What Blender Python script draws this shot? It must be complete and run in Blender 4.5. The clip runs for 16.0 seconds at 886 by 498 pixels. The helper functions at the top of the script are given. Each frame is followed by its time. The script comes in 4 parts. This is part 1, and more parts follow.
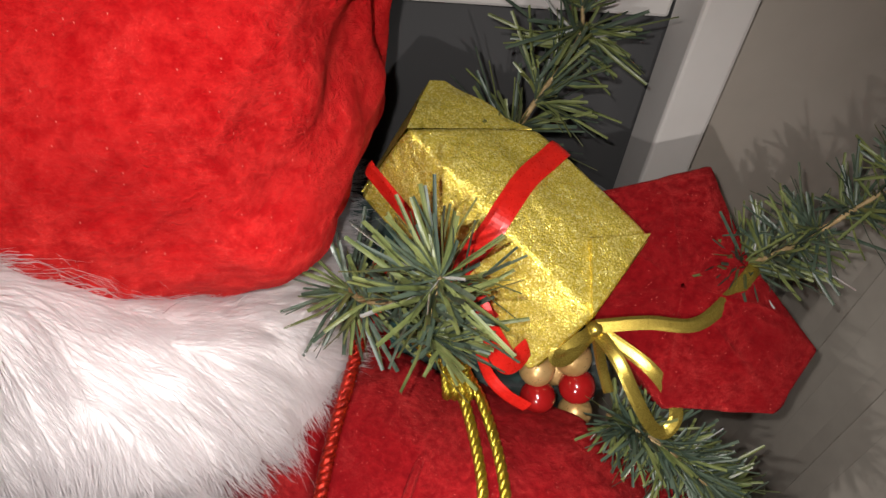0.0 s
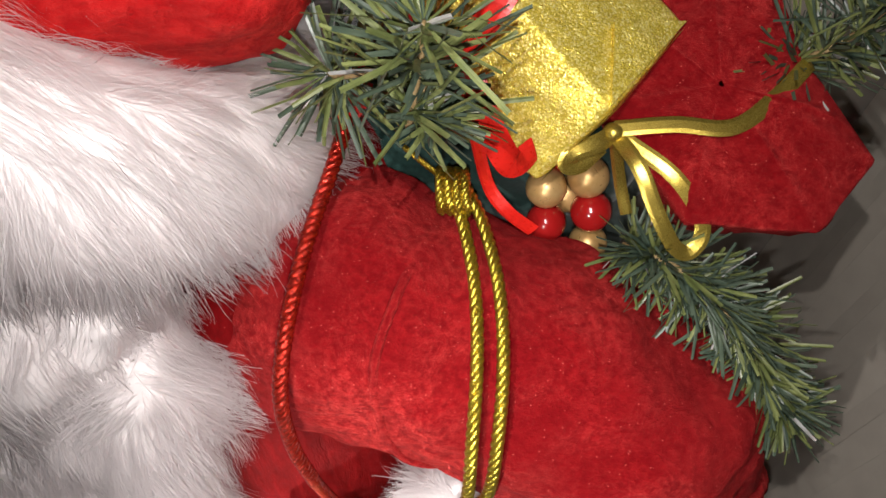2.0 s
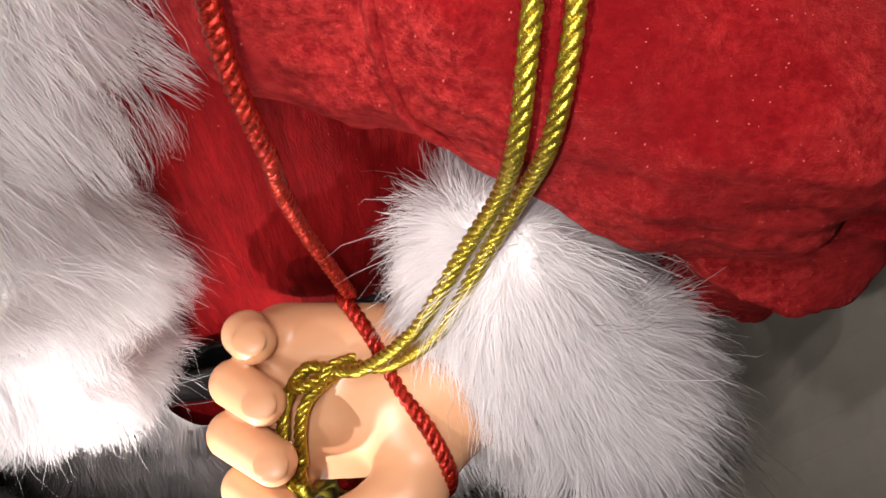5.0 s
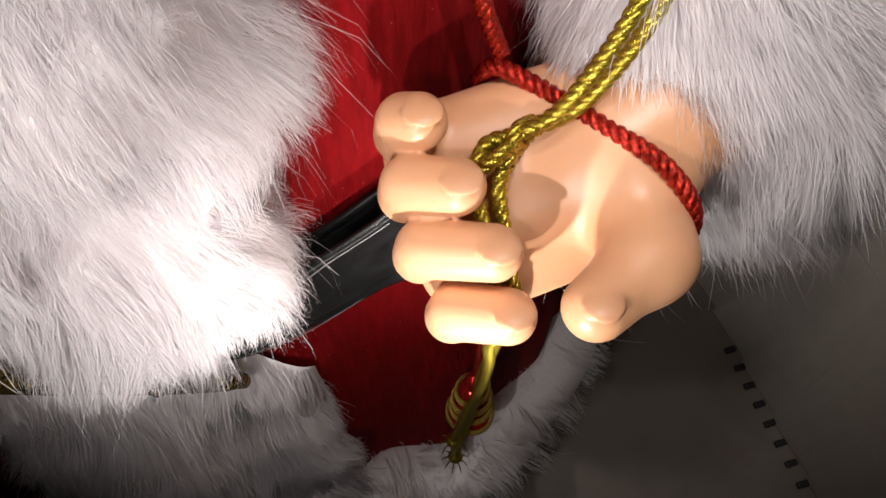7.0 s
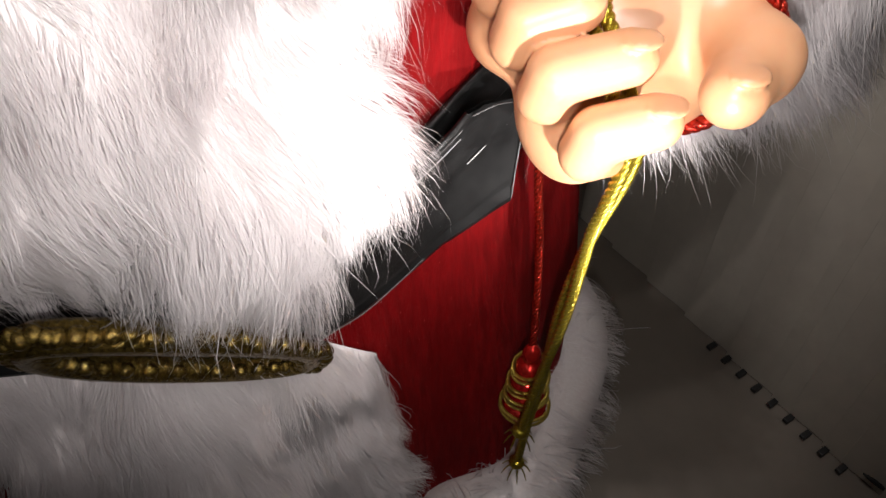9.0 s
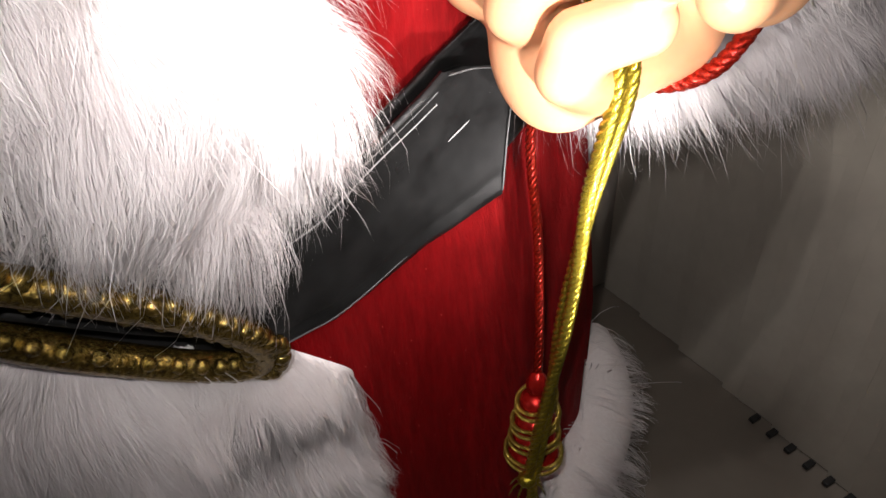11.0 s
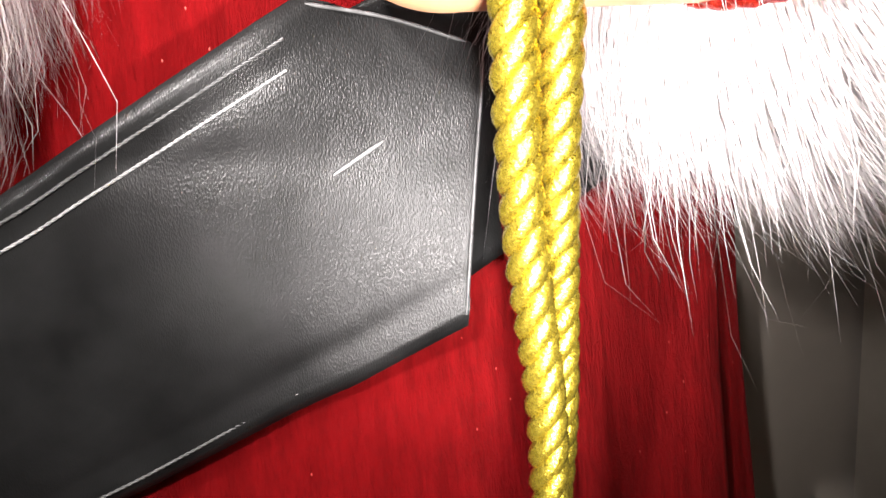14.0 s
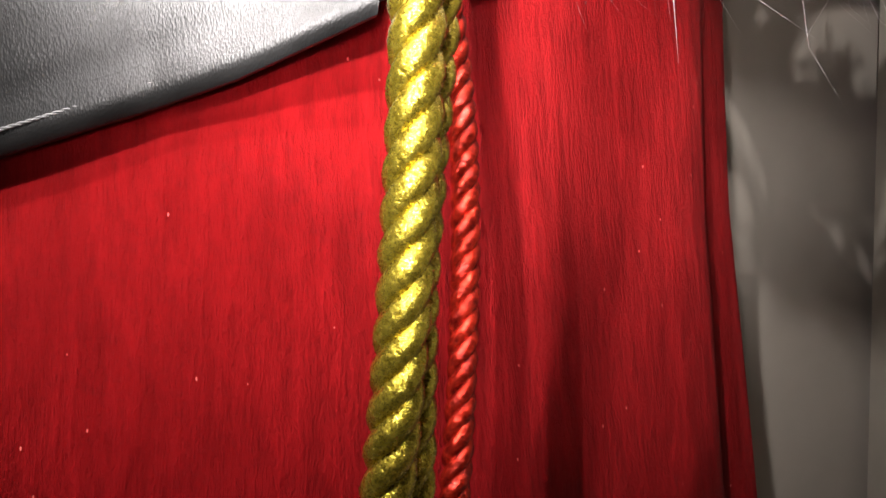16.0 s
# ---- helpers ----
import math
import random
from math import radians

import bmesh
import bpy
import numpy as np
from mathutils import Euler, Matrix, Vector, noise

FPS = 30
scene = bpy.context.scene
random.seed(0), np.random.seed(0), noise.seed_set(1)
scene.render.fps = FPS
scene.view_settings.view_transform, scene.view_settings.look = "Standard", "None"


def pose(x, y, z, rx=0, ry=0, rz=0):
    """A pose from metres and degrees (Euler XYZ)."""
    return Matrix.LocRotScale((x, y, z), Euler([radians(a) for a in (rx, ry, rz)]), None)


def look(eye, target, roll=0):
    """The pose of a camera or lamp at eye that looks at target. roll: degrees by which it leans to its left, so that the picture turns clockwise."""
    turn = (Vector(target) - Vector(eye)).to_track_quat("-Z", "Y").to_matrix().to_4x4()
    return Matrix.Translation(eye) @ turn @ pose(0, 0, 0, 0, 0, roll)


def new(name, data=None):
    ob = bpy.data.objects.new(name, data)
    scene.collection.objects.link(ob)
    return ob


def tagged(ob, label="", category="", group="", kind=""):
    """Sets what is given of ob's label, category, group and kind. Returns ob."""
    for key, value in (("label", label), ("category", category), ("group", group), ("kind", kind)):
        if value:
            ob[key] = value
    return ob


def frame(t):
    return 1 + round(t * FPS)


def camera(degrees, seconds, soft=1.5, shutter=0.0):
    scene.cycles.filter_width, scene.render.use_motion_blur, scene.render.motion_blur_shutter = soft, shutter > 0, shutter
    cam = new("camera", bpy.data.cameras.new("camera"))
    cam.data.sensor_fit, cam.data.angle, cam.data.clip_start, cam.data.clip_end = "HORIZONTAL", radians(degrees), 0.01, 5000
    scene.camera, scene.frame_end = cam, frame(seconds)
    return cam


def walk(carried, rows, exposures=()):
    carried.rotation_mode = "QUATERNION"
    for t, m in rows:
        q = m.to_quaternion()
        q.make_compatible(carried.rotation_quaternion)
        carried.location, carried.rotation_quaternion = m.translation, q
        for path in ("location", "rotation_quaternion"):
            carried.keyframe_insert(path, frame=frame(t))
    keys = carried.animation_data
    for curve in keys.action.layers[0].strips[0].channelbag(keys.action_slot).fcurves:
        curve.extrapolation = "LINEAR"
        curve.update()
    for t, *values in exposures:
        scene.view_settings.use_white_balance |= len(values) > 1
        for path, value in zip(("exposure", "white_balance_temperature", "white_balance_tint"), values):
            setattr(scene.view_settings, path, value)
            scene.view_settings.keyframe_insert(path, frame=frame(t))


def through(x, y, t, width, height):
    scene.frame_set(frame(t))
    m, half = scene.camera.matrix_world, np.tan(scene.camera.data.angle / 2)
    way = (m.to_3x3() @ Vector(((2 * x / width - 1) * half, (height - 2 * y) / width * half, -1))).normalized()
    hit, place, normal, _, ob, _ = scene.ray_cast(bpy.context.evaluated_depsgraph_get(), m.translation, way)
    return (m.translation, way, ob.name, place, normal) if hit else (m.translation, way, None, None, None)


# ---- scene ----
cam = camera(63.5, 16.0)
METRES, EYE, TILT, LEAN, TURN = 1.0, 1.35, -48.0, -4.0, 0.0
ROWS = [
    (0.0, 0.0, 0.0, 0.0, 0.0, -0.0, -0.0),
    (0.5, 0.0027, 0.0003, -0.0069, 0.83, -2.12, -0.52),
    (1.0, 0.0074, 0.0105, -0.0193, 1.37, -4.22, -0.93),
    (1.5, 0.0119, 0.0278, -0.0367, 1.99, -5.46, -1.36),
    (2.0, 0.0173, 0.0458, -0.0588, 2.45, -6.82, -1.45),
    (2.5, 0.0223, 0.0575, -0.0808, 1.38, -8.13, -1.21),
    (3.0, 0.0283, 0.0742, -0.1065, 0.61, -9.22, -1.58),
    (5.5, -0.0138, 0.1736, -0.2208, 1.76, -13.31, -1.66),
    (6.0, -0.0402, 0.1807, -0.249, -2.75, -13.37, 3.08),
    (6.5, -0.0714, 0.189, -0.2773, -6.0, -12.43, 8.43),
    (7.0, -0.1152, 0.2, -0.3063, -8.32, -11.96, 14.5),
    (7.5, -0.1566, 0.2066, -0.3371, -12.81, -10.68, 19.02),
    (8.0, -0.1998, 0.2087, -0.353, -17.49, -7.5, 22.07),
    (8.5, -0.2377, 0.2169, -0.3659, -19.51, -5.37, 24.8),
    (11.0, -0.2263, 0.2722, -0.4453, -16.27, 6.35, 25.67),
    (11.5, -0.1956, 0.3031, -0.4554, -13.39, 14.47, 24.03),
    (12.0, -0.165, 0.3431, -0.4609, -8.71, 22.03, 21.88),
    (12.5, -0.1395, 0.3756, -0.4651, -6.25, 29.04, 18.53),
    (13.0, -0.123, 0.4014, -0.4733, -3.81, 32.0, 15.47),
    (13.5, -0.1103, 0.42, -0.4806, -3.41, 34.97, 13.45),
    (14.0, -0.1021, 0.45, -0.4831, -1.57, 37.05, 12.54),
    (14.5, -0.0977, 0.474, -0.4855, -3.61, 40.31, 12.57),
    (15.0, -0.092, 0.5003, -0.4969, -4.04, 41.87, 12.49),
    (15.5, -0.0895, 0.519, -0.5113, -3.69, 43.33, 11.16),
    (16.0, -0.0870, 0.533, -0.5245, -3.5, 44.4, 10.2),
]
EXPOSURES = [(0.0, -0.3), (1.5, -0.38), (3.0, -0.18), (5.5, -0.46), (7.0, -0.65), (8.5, -0.40), (11.0, 0.05), (12.5, 0.1), (13.5, 0.4), (14.5, 0.70), (15.2, 0.8), (16.0, 1.45)]
# eye, aim, watts, cone: fixed lamps added along the way of one hand-held light, all lit at once in its stead
TORCH_STAND_INS = [
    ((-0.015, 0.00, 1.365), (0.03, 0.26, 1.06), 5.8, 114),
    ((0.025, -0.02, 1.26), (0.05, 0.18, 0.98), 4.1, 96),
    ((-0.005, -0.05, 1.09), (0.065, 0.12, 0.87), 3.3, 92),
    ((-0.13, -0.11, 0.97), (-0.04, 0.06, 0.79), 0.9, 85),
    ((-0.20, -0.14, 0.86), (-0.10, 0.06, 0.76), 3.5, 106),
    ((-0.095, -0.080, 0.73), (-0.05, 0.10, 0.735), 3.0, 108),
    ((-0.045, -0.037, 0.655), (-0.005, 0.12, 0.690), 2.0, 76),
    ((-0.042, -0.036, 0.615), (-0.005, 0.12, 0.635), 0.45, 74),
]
walk(cam, [(t, pose(0, 0, EYE, TILT, LEAN, TURN) @ pose(METRES * x, METRES * y, METRES * z, 90 + pitch, roll, yaw)) for t, x, y, z, yaw, pitch, roll in ROWS],
     exposures=EXPOSURES)

# ---- light: a dim room, and fixed lamps in place of the one light carried along the path ----
world = bpy.data.worlds.new("room_dusk")
scene.world = world
world.use_nodes = True
world.node_tree.nodes["Background"].inputs[0].default_value = (0.9, 0.75, 0.6, 1)
world.node_tree.nodes["Background"].inputs[1].default_value = 0.004


def torch_stand_in(eye, target, watts, cone):
    lamp = bpy.data.lights.new("torch_stand_in", "SPOT")
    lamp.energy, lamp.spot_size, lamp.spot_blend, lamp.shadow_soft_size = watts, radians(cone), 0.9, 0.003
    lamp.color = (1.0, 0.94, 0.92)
    new("torch_stand_in", lamp).matrix_world = look(eye, target)


for eye, target, watts, cone in TORCH_STAND_INS:
    torch_stand_in(eye, target, watts, cone)


# ---- materials ----
class Nodes:
    """A small builder for node materials."""

    def __init__(self, name):
        self.m = bpy.data.materials.new(name)
        self.m.use_nodes = True
        self.t = self.m.node_tree
        self.p = self.t.nodes["Principled BSDF"]

    def add(self, kind, **values):
        n = self.t.nodes.new(kind)
        for k, v in values.items():
            n.inputs[k].default_value = v
        return n

    def link(self, a, b):
        self.t.links.new(a, b)

    def coords(self, scale=(1, 1, 1)):
        c = self.add("ShaderNodeTexCoord")
        m = self.add("ShaderNodeMapping")
        m.inputs["Scale"].default_value = scale
        self.link(c.outputs["Object"], m.inputs["Vector"])
        return m.outputs["Vector"]

    def noise(self, scale, detail=4, rough=0.6, at=None):
        n = self.add("ShaderNodeTexNoise", Scale=scale, Detail=detail, Roughness=rough)
        self.link(at or self.coords(), n.inputs["Vector"])
        return n.outputs["Fac"]

    def cells(self, scale, at=None, feature="F1"):
        n = self.add("ShaderNodeTexVoronoi", Scale=scale)
        n.feature = feature
        self.link(at or self.coords(), n.inputs["Vector"])
        return n.outputs

    def ramp(self, fac, stops):
        r = self.add("ShaderNodeValToRGB")
        e = r.color_ramp.elements
        while len(e) < len(stops):
            e.new(0.5)
        for el, (pos, col) in zip(e, stops):
            el.position, el.color = pos, (*col, 1) if len(col) == 3 else col
        self.link(fac, r.inputs[0])
        return r.outputs[0]

    def bump(self, height, strength, distance, under=None):
        b = self.add("ShaderNodeBump", Strength=strength, Distance=distance)
        self.link(height, b.inputs["Height"])
        if under:
            self.link(under, b.inputs["Normal"])
        return b.outputs["Normal"]

    def set(self, **values):
        for k, v in values.items():
            k = k.replace("_", " ")
            if hasattr(v, "links"):
                self.link(v, self.p.inputs[k])
            else:
                self.p.inputs[k].default_value = v
        return self


def grey(v):
    return (v, v, v)


def math_node(n, kind, a, b):
    m = n.add("ShaderNodeMath")
    m.operation = kind
    for k, v in enumerate((a, b)):
        if hasattr(v, "links"):
            n.link(v, m.inputs[k])
        else:
            m.inputs[k].default_value = v
    return m.outputs[0]


def velvet(name, low, high, stretch=(1, 1, 1), scale=150, sheen=0.5, crushed=0.5, rare=0.86, size=0.22):
    """Crushed velvet: a dark pile, the sheen of the flat nap painted paler in small patches, with many tiny glints
    painted as pale spots.
    """
    n = Nodes(name)
    at = n.coords(stretch)
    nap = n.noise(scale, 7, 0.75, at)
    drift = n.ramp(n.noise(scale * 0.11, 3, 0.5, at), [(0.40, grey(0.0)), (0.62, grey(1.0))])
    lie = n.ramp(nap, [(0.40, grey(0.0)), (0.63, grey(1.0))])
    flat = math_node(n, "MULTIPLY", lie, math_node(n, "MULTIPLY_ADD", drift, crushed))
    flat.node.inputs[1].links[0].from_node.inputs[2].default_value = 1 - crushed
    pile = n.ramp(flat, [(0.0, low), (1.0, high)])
    # glints are pale red dots mixed straight into the base colour
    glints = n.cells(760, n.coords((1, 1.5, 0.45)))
    painted_glint = math_node(n, "MULTIPLY", math_node(n, "GREATER_THAN", glints["Color"], rare), math_node(n, "LESS_THAN", glints["Distance"], size))
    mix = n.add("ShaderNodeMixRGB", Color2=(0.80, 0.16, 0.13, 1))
    n.link(painted_glint, mix.inputs["Fac"])
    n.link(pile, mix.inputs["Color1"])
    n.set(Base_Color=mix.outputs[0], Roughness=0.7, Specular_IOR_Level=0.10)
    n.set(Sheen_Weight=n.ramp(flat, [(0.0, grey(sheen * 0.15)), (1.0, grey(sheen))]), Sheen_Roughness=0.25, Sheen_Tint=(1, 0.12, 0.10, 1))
    h = n.bump(n.noise(1500, 2), 0.5, 0.0004)
    n.set(Normal=n.bump(nap, 0.9, 0.005, h))
    return n.m


def fibre(name, low, high, scale=90, through=0.0):
    n = Nodes(name)
    colour = n.ramp(n.noise(scale, 3), [(0.3, low), (0.7, high)])
    n.set(Base_Color=colour, Roughness=0.55, Sheen_Weight=0.2, Specular_IOR_Level=0.25)
    if through:
        t = n.add("ShaderNodeBsdfTranslucent")
        n.link(colour, t.inputs["Color"])
        m = n.add("ShaderNodeMixShader", Fac=through)
        n.link(n.p.outputs[0], m.inputs[1])
        n.link(t.outputs[0], m.inputs[2])
        n.link(m.outputs[0], n.t.nodes["Material Output"].inputs["Surface"])
    return n.m


def satin(name, col, col2, scale, rough=0.3, metal=0.0, bump=0.2, dist=0.0003):
    n = Nodes(name)
    g = n.noise(scale, 4)
    n.set(Base_Color=n.ramp(g, [(0.3, col), (0.7, col2)]), Roughness=n.ramp(n.noise(scale * 2.3, 3), [(0.3, grey(rough * 0.75)), (0.7, grey(min(1, rough * 1.3)))]), Metallic=metal)
    n.set(Normal=n.bump(g, bump, dist))
    return n.m


def lame(name, col, col2):
    """Woven metallic cloth: crinkled, with a fine grid of threads whose sparkle is painted as paler and darker cells.
    """
    n = Nodes(name)
    creases = n.noise(34, 3, 0.5)
    c = n.cells(1150)
    n.set(Base_Color=n.ramp(c["Color"], [(0.0, tuple(0.72 * v for v in col)), (0.5, col), (0.85, col2)]), Metallic=0.55, Roughness=n.ramp(creases, [(0.35, grey(0.2)), (0.65, grey(0.34))]))
    h = n.bump(n.noise(900, 2), 1.0, 0.0007)
    n.set(Normal=n.bump(creases, 0.6, 0.008, h))
    return n.m


def leather(name):
    n = Nodes(name)
    c = n.cells(3000, n.coords((1, 1, 0.4)))
    n.set(Base_Color=n.ramp(n.noise(60), [(0.3, grey(0.006)), (0.7, grey(0.014))]), Roughness=n.ramp(n.noise(25), [(0.3, grey(0.27)), (0.7, grey(0.39))]))
    h = n.bump(c["Distance"], 0.3, 0.0002)
    n.set(Normal=n.bump(n.noise(30, 3), 0.08, 0.003, h), Specular_IOR_Level=0.22)
    return n.m


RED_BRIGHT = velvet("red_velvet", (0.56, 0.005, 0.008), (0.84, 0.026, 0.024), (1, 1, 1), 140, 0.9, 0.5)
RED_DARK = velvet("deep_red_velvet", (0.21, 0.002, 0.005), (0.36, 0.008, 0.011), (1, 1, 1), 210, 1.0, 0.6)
# coat base darkened: light falloff and the fist's shadow are put into the colour
RED_COAT_SHADED = velvet("shaded_coat_velvet", (0.16, 0.001, 0.002), (0.26, 0.003, 0.005), (1, 1, 0.12), 190, 0.12, 0.4, 0.88, 0.15)
FUR = fibre("white_fur", (0.82, 0.78, 0.78), (0.92, 0.89, 0.89), 90, 0.55)
FUR_BASE = fibre("fur_backing", (0.78, 0.73, 0.72), (0.86, 0.82, 0.81), 300)
SKIN = satin("vinyl_skin", (0.58, 0.29, 0.15), (0.64, 0.335, 0.18), 14, 0.42, 0, 0.08, 0.0008)
SKIN.node_tree.nodes["Principled BSDF"].inputs["Subsurface Weight"].default_value = 0.15
SKIN.node_tree.nodes["Principled BSDF"].inputs["Subsurface Radius"].default_value = (0.008, 0.003, 0.0015)
GOLD_CORD = satin("gold_cord", (0.28, 0.205, 0.015), (0.58, 0.46, 0.06), 1300, 0.27, 0.9, 0.6, 0.0004)
RED_CORD = satin("red_metallic_cord", (0.10, 0.003, 0.003), (0.62, 0.035, 0.015), 620, 0.2, 0.75, 0.8, 0.0008)
LAME = lame("gold_lame", (0.78, 0.62, 0.08), (1.0, 0.88, 0.30))
RIBBON_RED = satin("red_satin_ribbon", (0.55, 0.012, 0.008), (0.70, 0.02, 0.012), 260, 0.32, 0.1)
RIBBON_GOLD = satin("gold_ribbon", (0.34, 0.24, 0.03), (0.60, 0.46, 0.10), 1500, 0.28, 0.85)
NEEDLE = satin("fir_needle", (0.07, 0.095, 0.028), (0.19, 0.215, 0.075), 60, 0.42, 0, 0.1)
NEEDLE_DARK = satin("fir_needle_shade", (0.03, 0.05, 0.035), (0.085, 0.115, 0.075), 60, 0.42, 0, 0.1)
STEM = satin("fir_stem", (0.22, 0.15, 0.06), (0.42, 0.30, 0.14), 300, 0.7)
TINSEL = satin("clear_needle", (0.75, 0.75, 0.72), (0.9, 0.9, 0.88), 100, 0.2, 0.6)
BERRY_RED = satin("red_berry", (0.22, 0.006, 0.006), (0.30, 0.010, 0.010), 50, 0.16, 0, 0.03)
BERRY_GOLD = satin("gold_berry", (0.45, 0.27, 0.09), (0.58, 0.38, 0.16), 120, 0.34, 0.5, 0.1)
BELT = leather("black_leather")
EDGE = satin("belt_edge", grey(0.06), grey(0.13), 400, 0.45)
THREAD = satin("thread", grey(0.2), grey(0.32), 900, 0.6)
GLITTER = satin("gold_glitter", (0.04, 0.027, 0.008), (0.42, 0.29, 0.075), 520, 0.2, 0.9, 0.9, 0.001)
SEQUIN_RED = satin("red_foil", (0.4, 0.01, 0.01), (0.7, 0.03, 0.02), 300, 0.2, 0.7, 0.5)
PAINT_WALL = satin("wall_paint", (0.40, 0.355, 0.30), (0.46, 0.41, 0.35), 9, 0.75, 0, 0.1, 0.0008)
PAINT_WHITE = satin("frame_paint", (0.66, 0.63, 0.59), (0.72, 0.69, 0.65), 14, 0.4, 0, 0.05)
FLOOR = satin("floor_vinyl", (0.21, 0.18, 0.15), (0.26, 0.225, 0.185), 7, 0.6, 0, 0.1, 0.001)
SLAT = satin("blind_slat", (0.44, 0.40, 0.34), (0.50, 0.46, 0.39), 25, 0.55, 0, 0.1)
CEIL = satin("ceiling_paint", grey(0.6), grey(0.66), 8, 0.9)
DARK_CLOTH = fibre("dark_green_cloth", (0.008, 0.03, 0.025), (0.02, 0.06, 0.05), 400)
BOOT = satin("black_boot", grey(0.012), grey(0.03), 30, 0.45)
GLASS = Nodes("window_glass").set(Base_Color=(0.10, 0.10, 0.10, 1), Roughness=0.06, Specular_IOR_Level=0.6).m


# ---- mesh helpers ----
def mesh_np(name, verts, quads, mats, tris=None, smooth=True, slots=None):
    """A mesh from arrays of corners and faces."""
    me = bpy.data.meshes.new(name)
    verts = np.asarray(verts, dtype=np.float32).reshape(-1, 3)
    quads = np.asarray(quads if quads is not None else [], dtype=np.int32).reshape(-1, 4)
    tris = np.asarray(tris if tris is not None else [], dtype=np.int32).reshape(-1, 3)
    me.vertices.add(len(verts))
    me.vertices.foreach_set("co", verts.ravel())
    me.loops.add(quads.size + tris.size)
    me.loops.foreach_set("vertex_index", np.concatenate([quads.ravel(), tris.ravel()]))
    nq, nt = len(quads), len(tris)
    me.polygons.add(nq + nt)
    me.polygons.foreach_set("loop_start", np.concatenate([np.arange(nq) * 4, nq * 4 + np.arange(nt) * 3]).astype(np.int32))
    me.polygons.foreach_set("use_smooth", np.full(nq + nt, smooth))
    for m in mats if isinstance(mats, (list, tuple)) else [mats]:
        me.materials.append(m)
    if slots is not None:
        me.polygons.foreach_set("material_index", np.asarray(slots, dtype=np.int32))
    me.update(calc_edges=True)
    me.validate()
    return me


def thing(name, label, category, group="", kind=""):
    return tagged(new(name), label, category, group, kind)


def part(name, me, parent=None, label=""):
    ob = new(name, me)
    ob.parent = parent
    return tagged(ob, label) if label else ob


def join(*pieces):
    """Pieces (verts, quads) into one pair of arrays."""
    vs, qs, n = [], [], 0
    for v, q in pieces:
        v, q = np.asarray(v, float).reshape(-1, 3), np.asarray(q, int).reshape(-1, 4)
        vs.append(v), qs.append(q + n)
        n += len(v)
    return np.concatenate(vs), np.concatenate(qs)


def grid_faces(nu, nv, wrap_u=False, wrap_v=False):
    i, j = np.meshgrid(np.arange(nu if wrap_u else nu - 1), np.arange(nv if wrap_v else nv - 1), indexing="ij")
    a, b = (i + 1) % nu, (j + 1) % nv
    return np.stack([i * nv + j, a * nv + j, a * nv + b, i * nv + b], -1).reshape(-1, 4)


def smooth_path(points, n):
    """A Catmull-Rom curve through the points, evenly spaced."""
    p = np.asarray(points, float)
    p = np.concatenate([[2 * p[0] - p[1]], p, [2 * p[-1] - p[-2]]])
    out = []
    for a, b, c, d in zip(p, p[1:], p[2:], p[3:]):
        u = np.linspace(0, 1, 24, endpoint=False)[:, None]
        out.append(0.5 * (2 * b + (c - a) * u + (2 * a - 5 * b + 4 * c - d) * u ** 2 + (3 * b - a - 3 * c + d) * u ** 3))
    out = np.concatenate(out + [p[-2:-1]])
    s = np.concatenate([[0], np.cumsum(np.linalg.norm(np.diff(out, axis=0), axis=1))])
    w = np.linspace(0, s[-1], n)
    return np.stack([np.interp(w, s, out[:, k]) for k in range(3)], 1), s[-1]


def frames(c, up=(0.31, 0.17, 0.93)):
    t = np.gradient(c, axis=0)
    t /= np.linalg.norm(t, axis=1)[:, None] + 1e-12
    n = np.array(up) - t[0] * np.dot(up, t[0])
    ns = []
    for k in t:
        n = n - k * np.dot(n, k)
        n = n / (np.linalg.norm(n) + 1e-12)
        ns.append(n)
    ns = np.array(ns)
    return t, ns, np.cross(t, ns)


def tube(points, radius, seg=10, n=40, caps=True):
    c, _ = smooth_path(points, n)
    _, a, b = frames(c)
    r = np.interp(np.linspace(0, 1, n), np.linspace(0, 1, np.size(radius)), np.atleast_1d(radius))
    if caps:
        r = r * np.clip(np.minimum(np.arange(n), np.arange(n)[::-1]) / 2 + 0.15, 0, 1) ** 0.5
    th = np.linspace(0, 2 * math.pi, seg, endpoint=False)
    v = c[:, None] + r[:, None, None] * (np.cos(th)[None, :, None] * a[:, None] + np.sin(th)[None, :, None] * b[:, None])
    return v.reshape(-1, 3), grid_faces(n, seg, False, True)[:, ::-1]


def yarns(points, radius, pitch, strands=3, per=14, seg=7):
    """The helical yarns of a twisted cord round one path."""
    _, length = smooth_path(points, 50)
    n = max(30, int(length / pitch * per))
    c, _ = smooth_path(points, n)
    _, a, b = frames(c)
    out = []
    th = np.linspace(0, 2 * math.pi, seg, endpoint=False)
    for k in range(strands):
        ph = np.linspace(0, 2 * math.pi * length / pitch, n) + 2 * math.pi * k / strands
        o = np.cos(ph)[:, None] * a + np.sin(ph)[:, None] * b
        s, rs = c + o * radius * 0.5, radius * 0.56
        _, e, g = frames(s)
        v = s[:, None] + rs * (np.cos(th)[None, :, None] * e[:, None] + np.sin(th)[None, :, None] * g[:, None])
        out.append((v, grid_faces(n, seg, False, True)[:, ::-1]))
    return out


def rope(*args):
    return join(*yarns(*args))


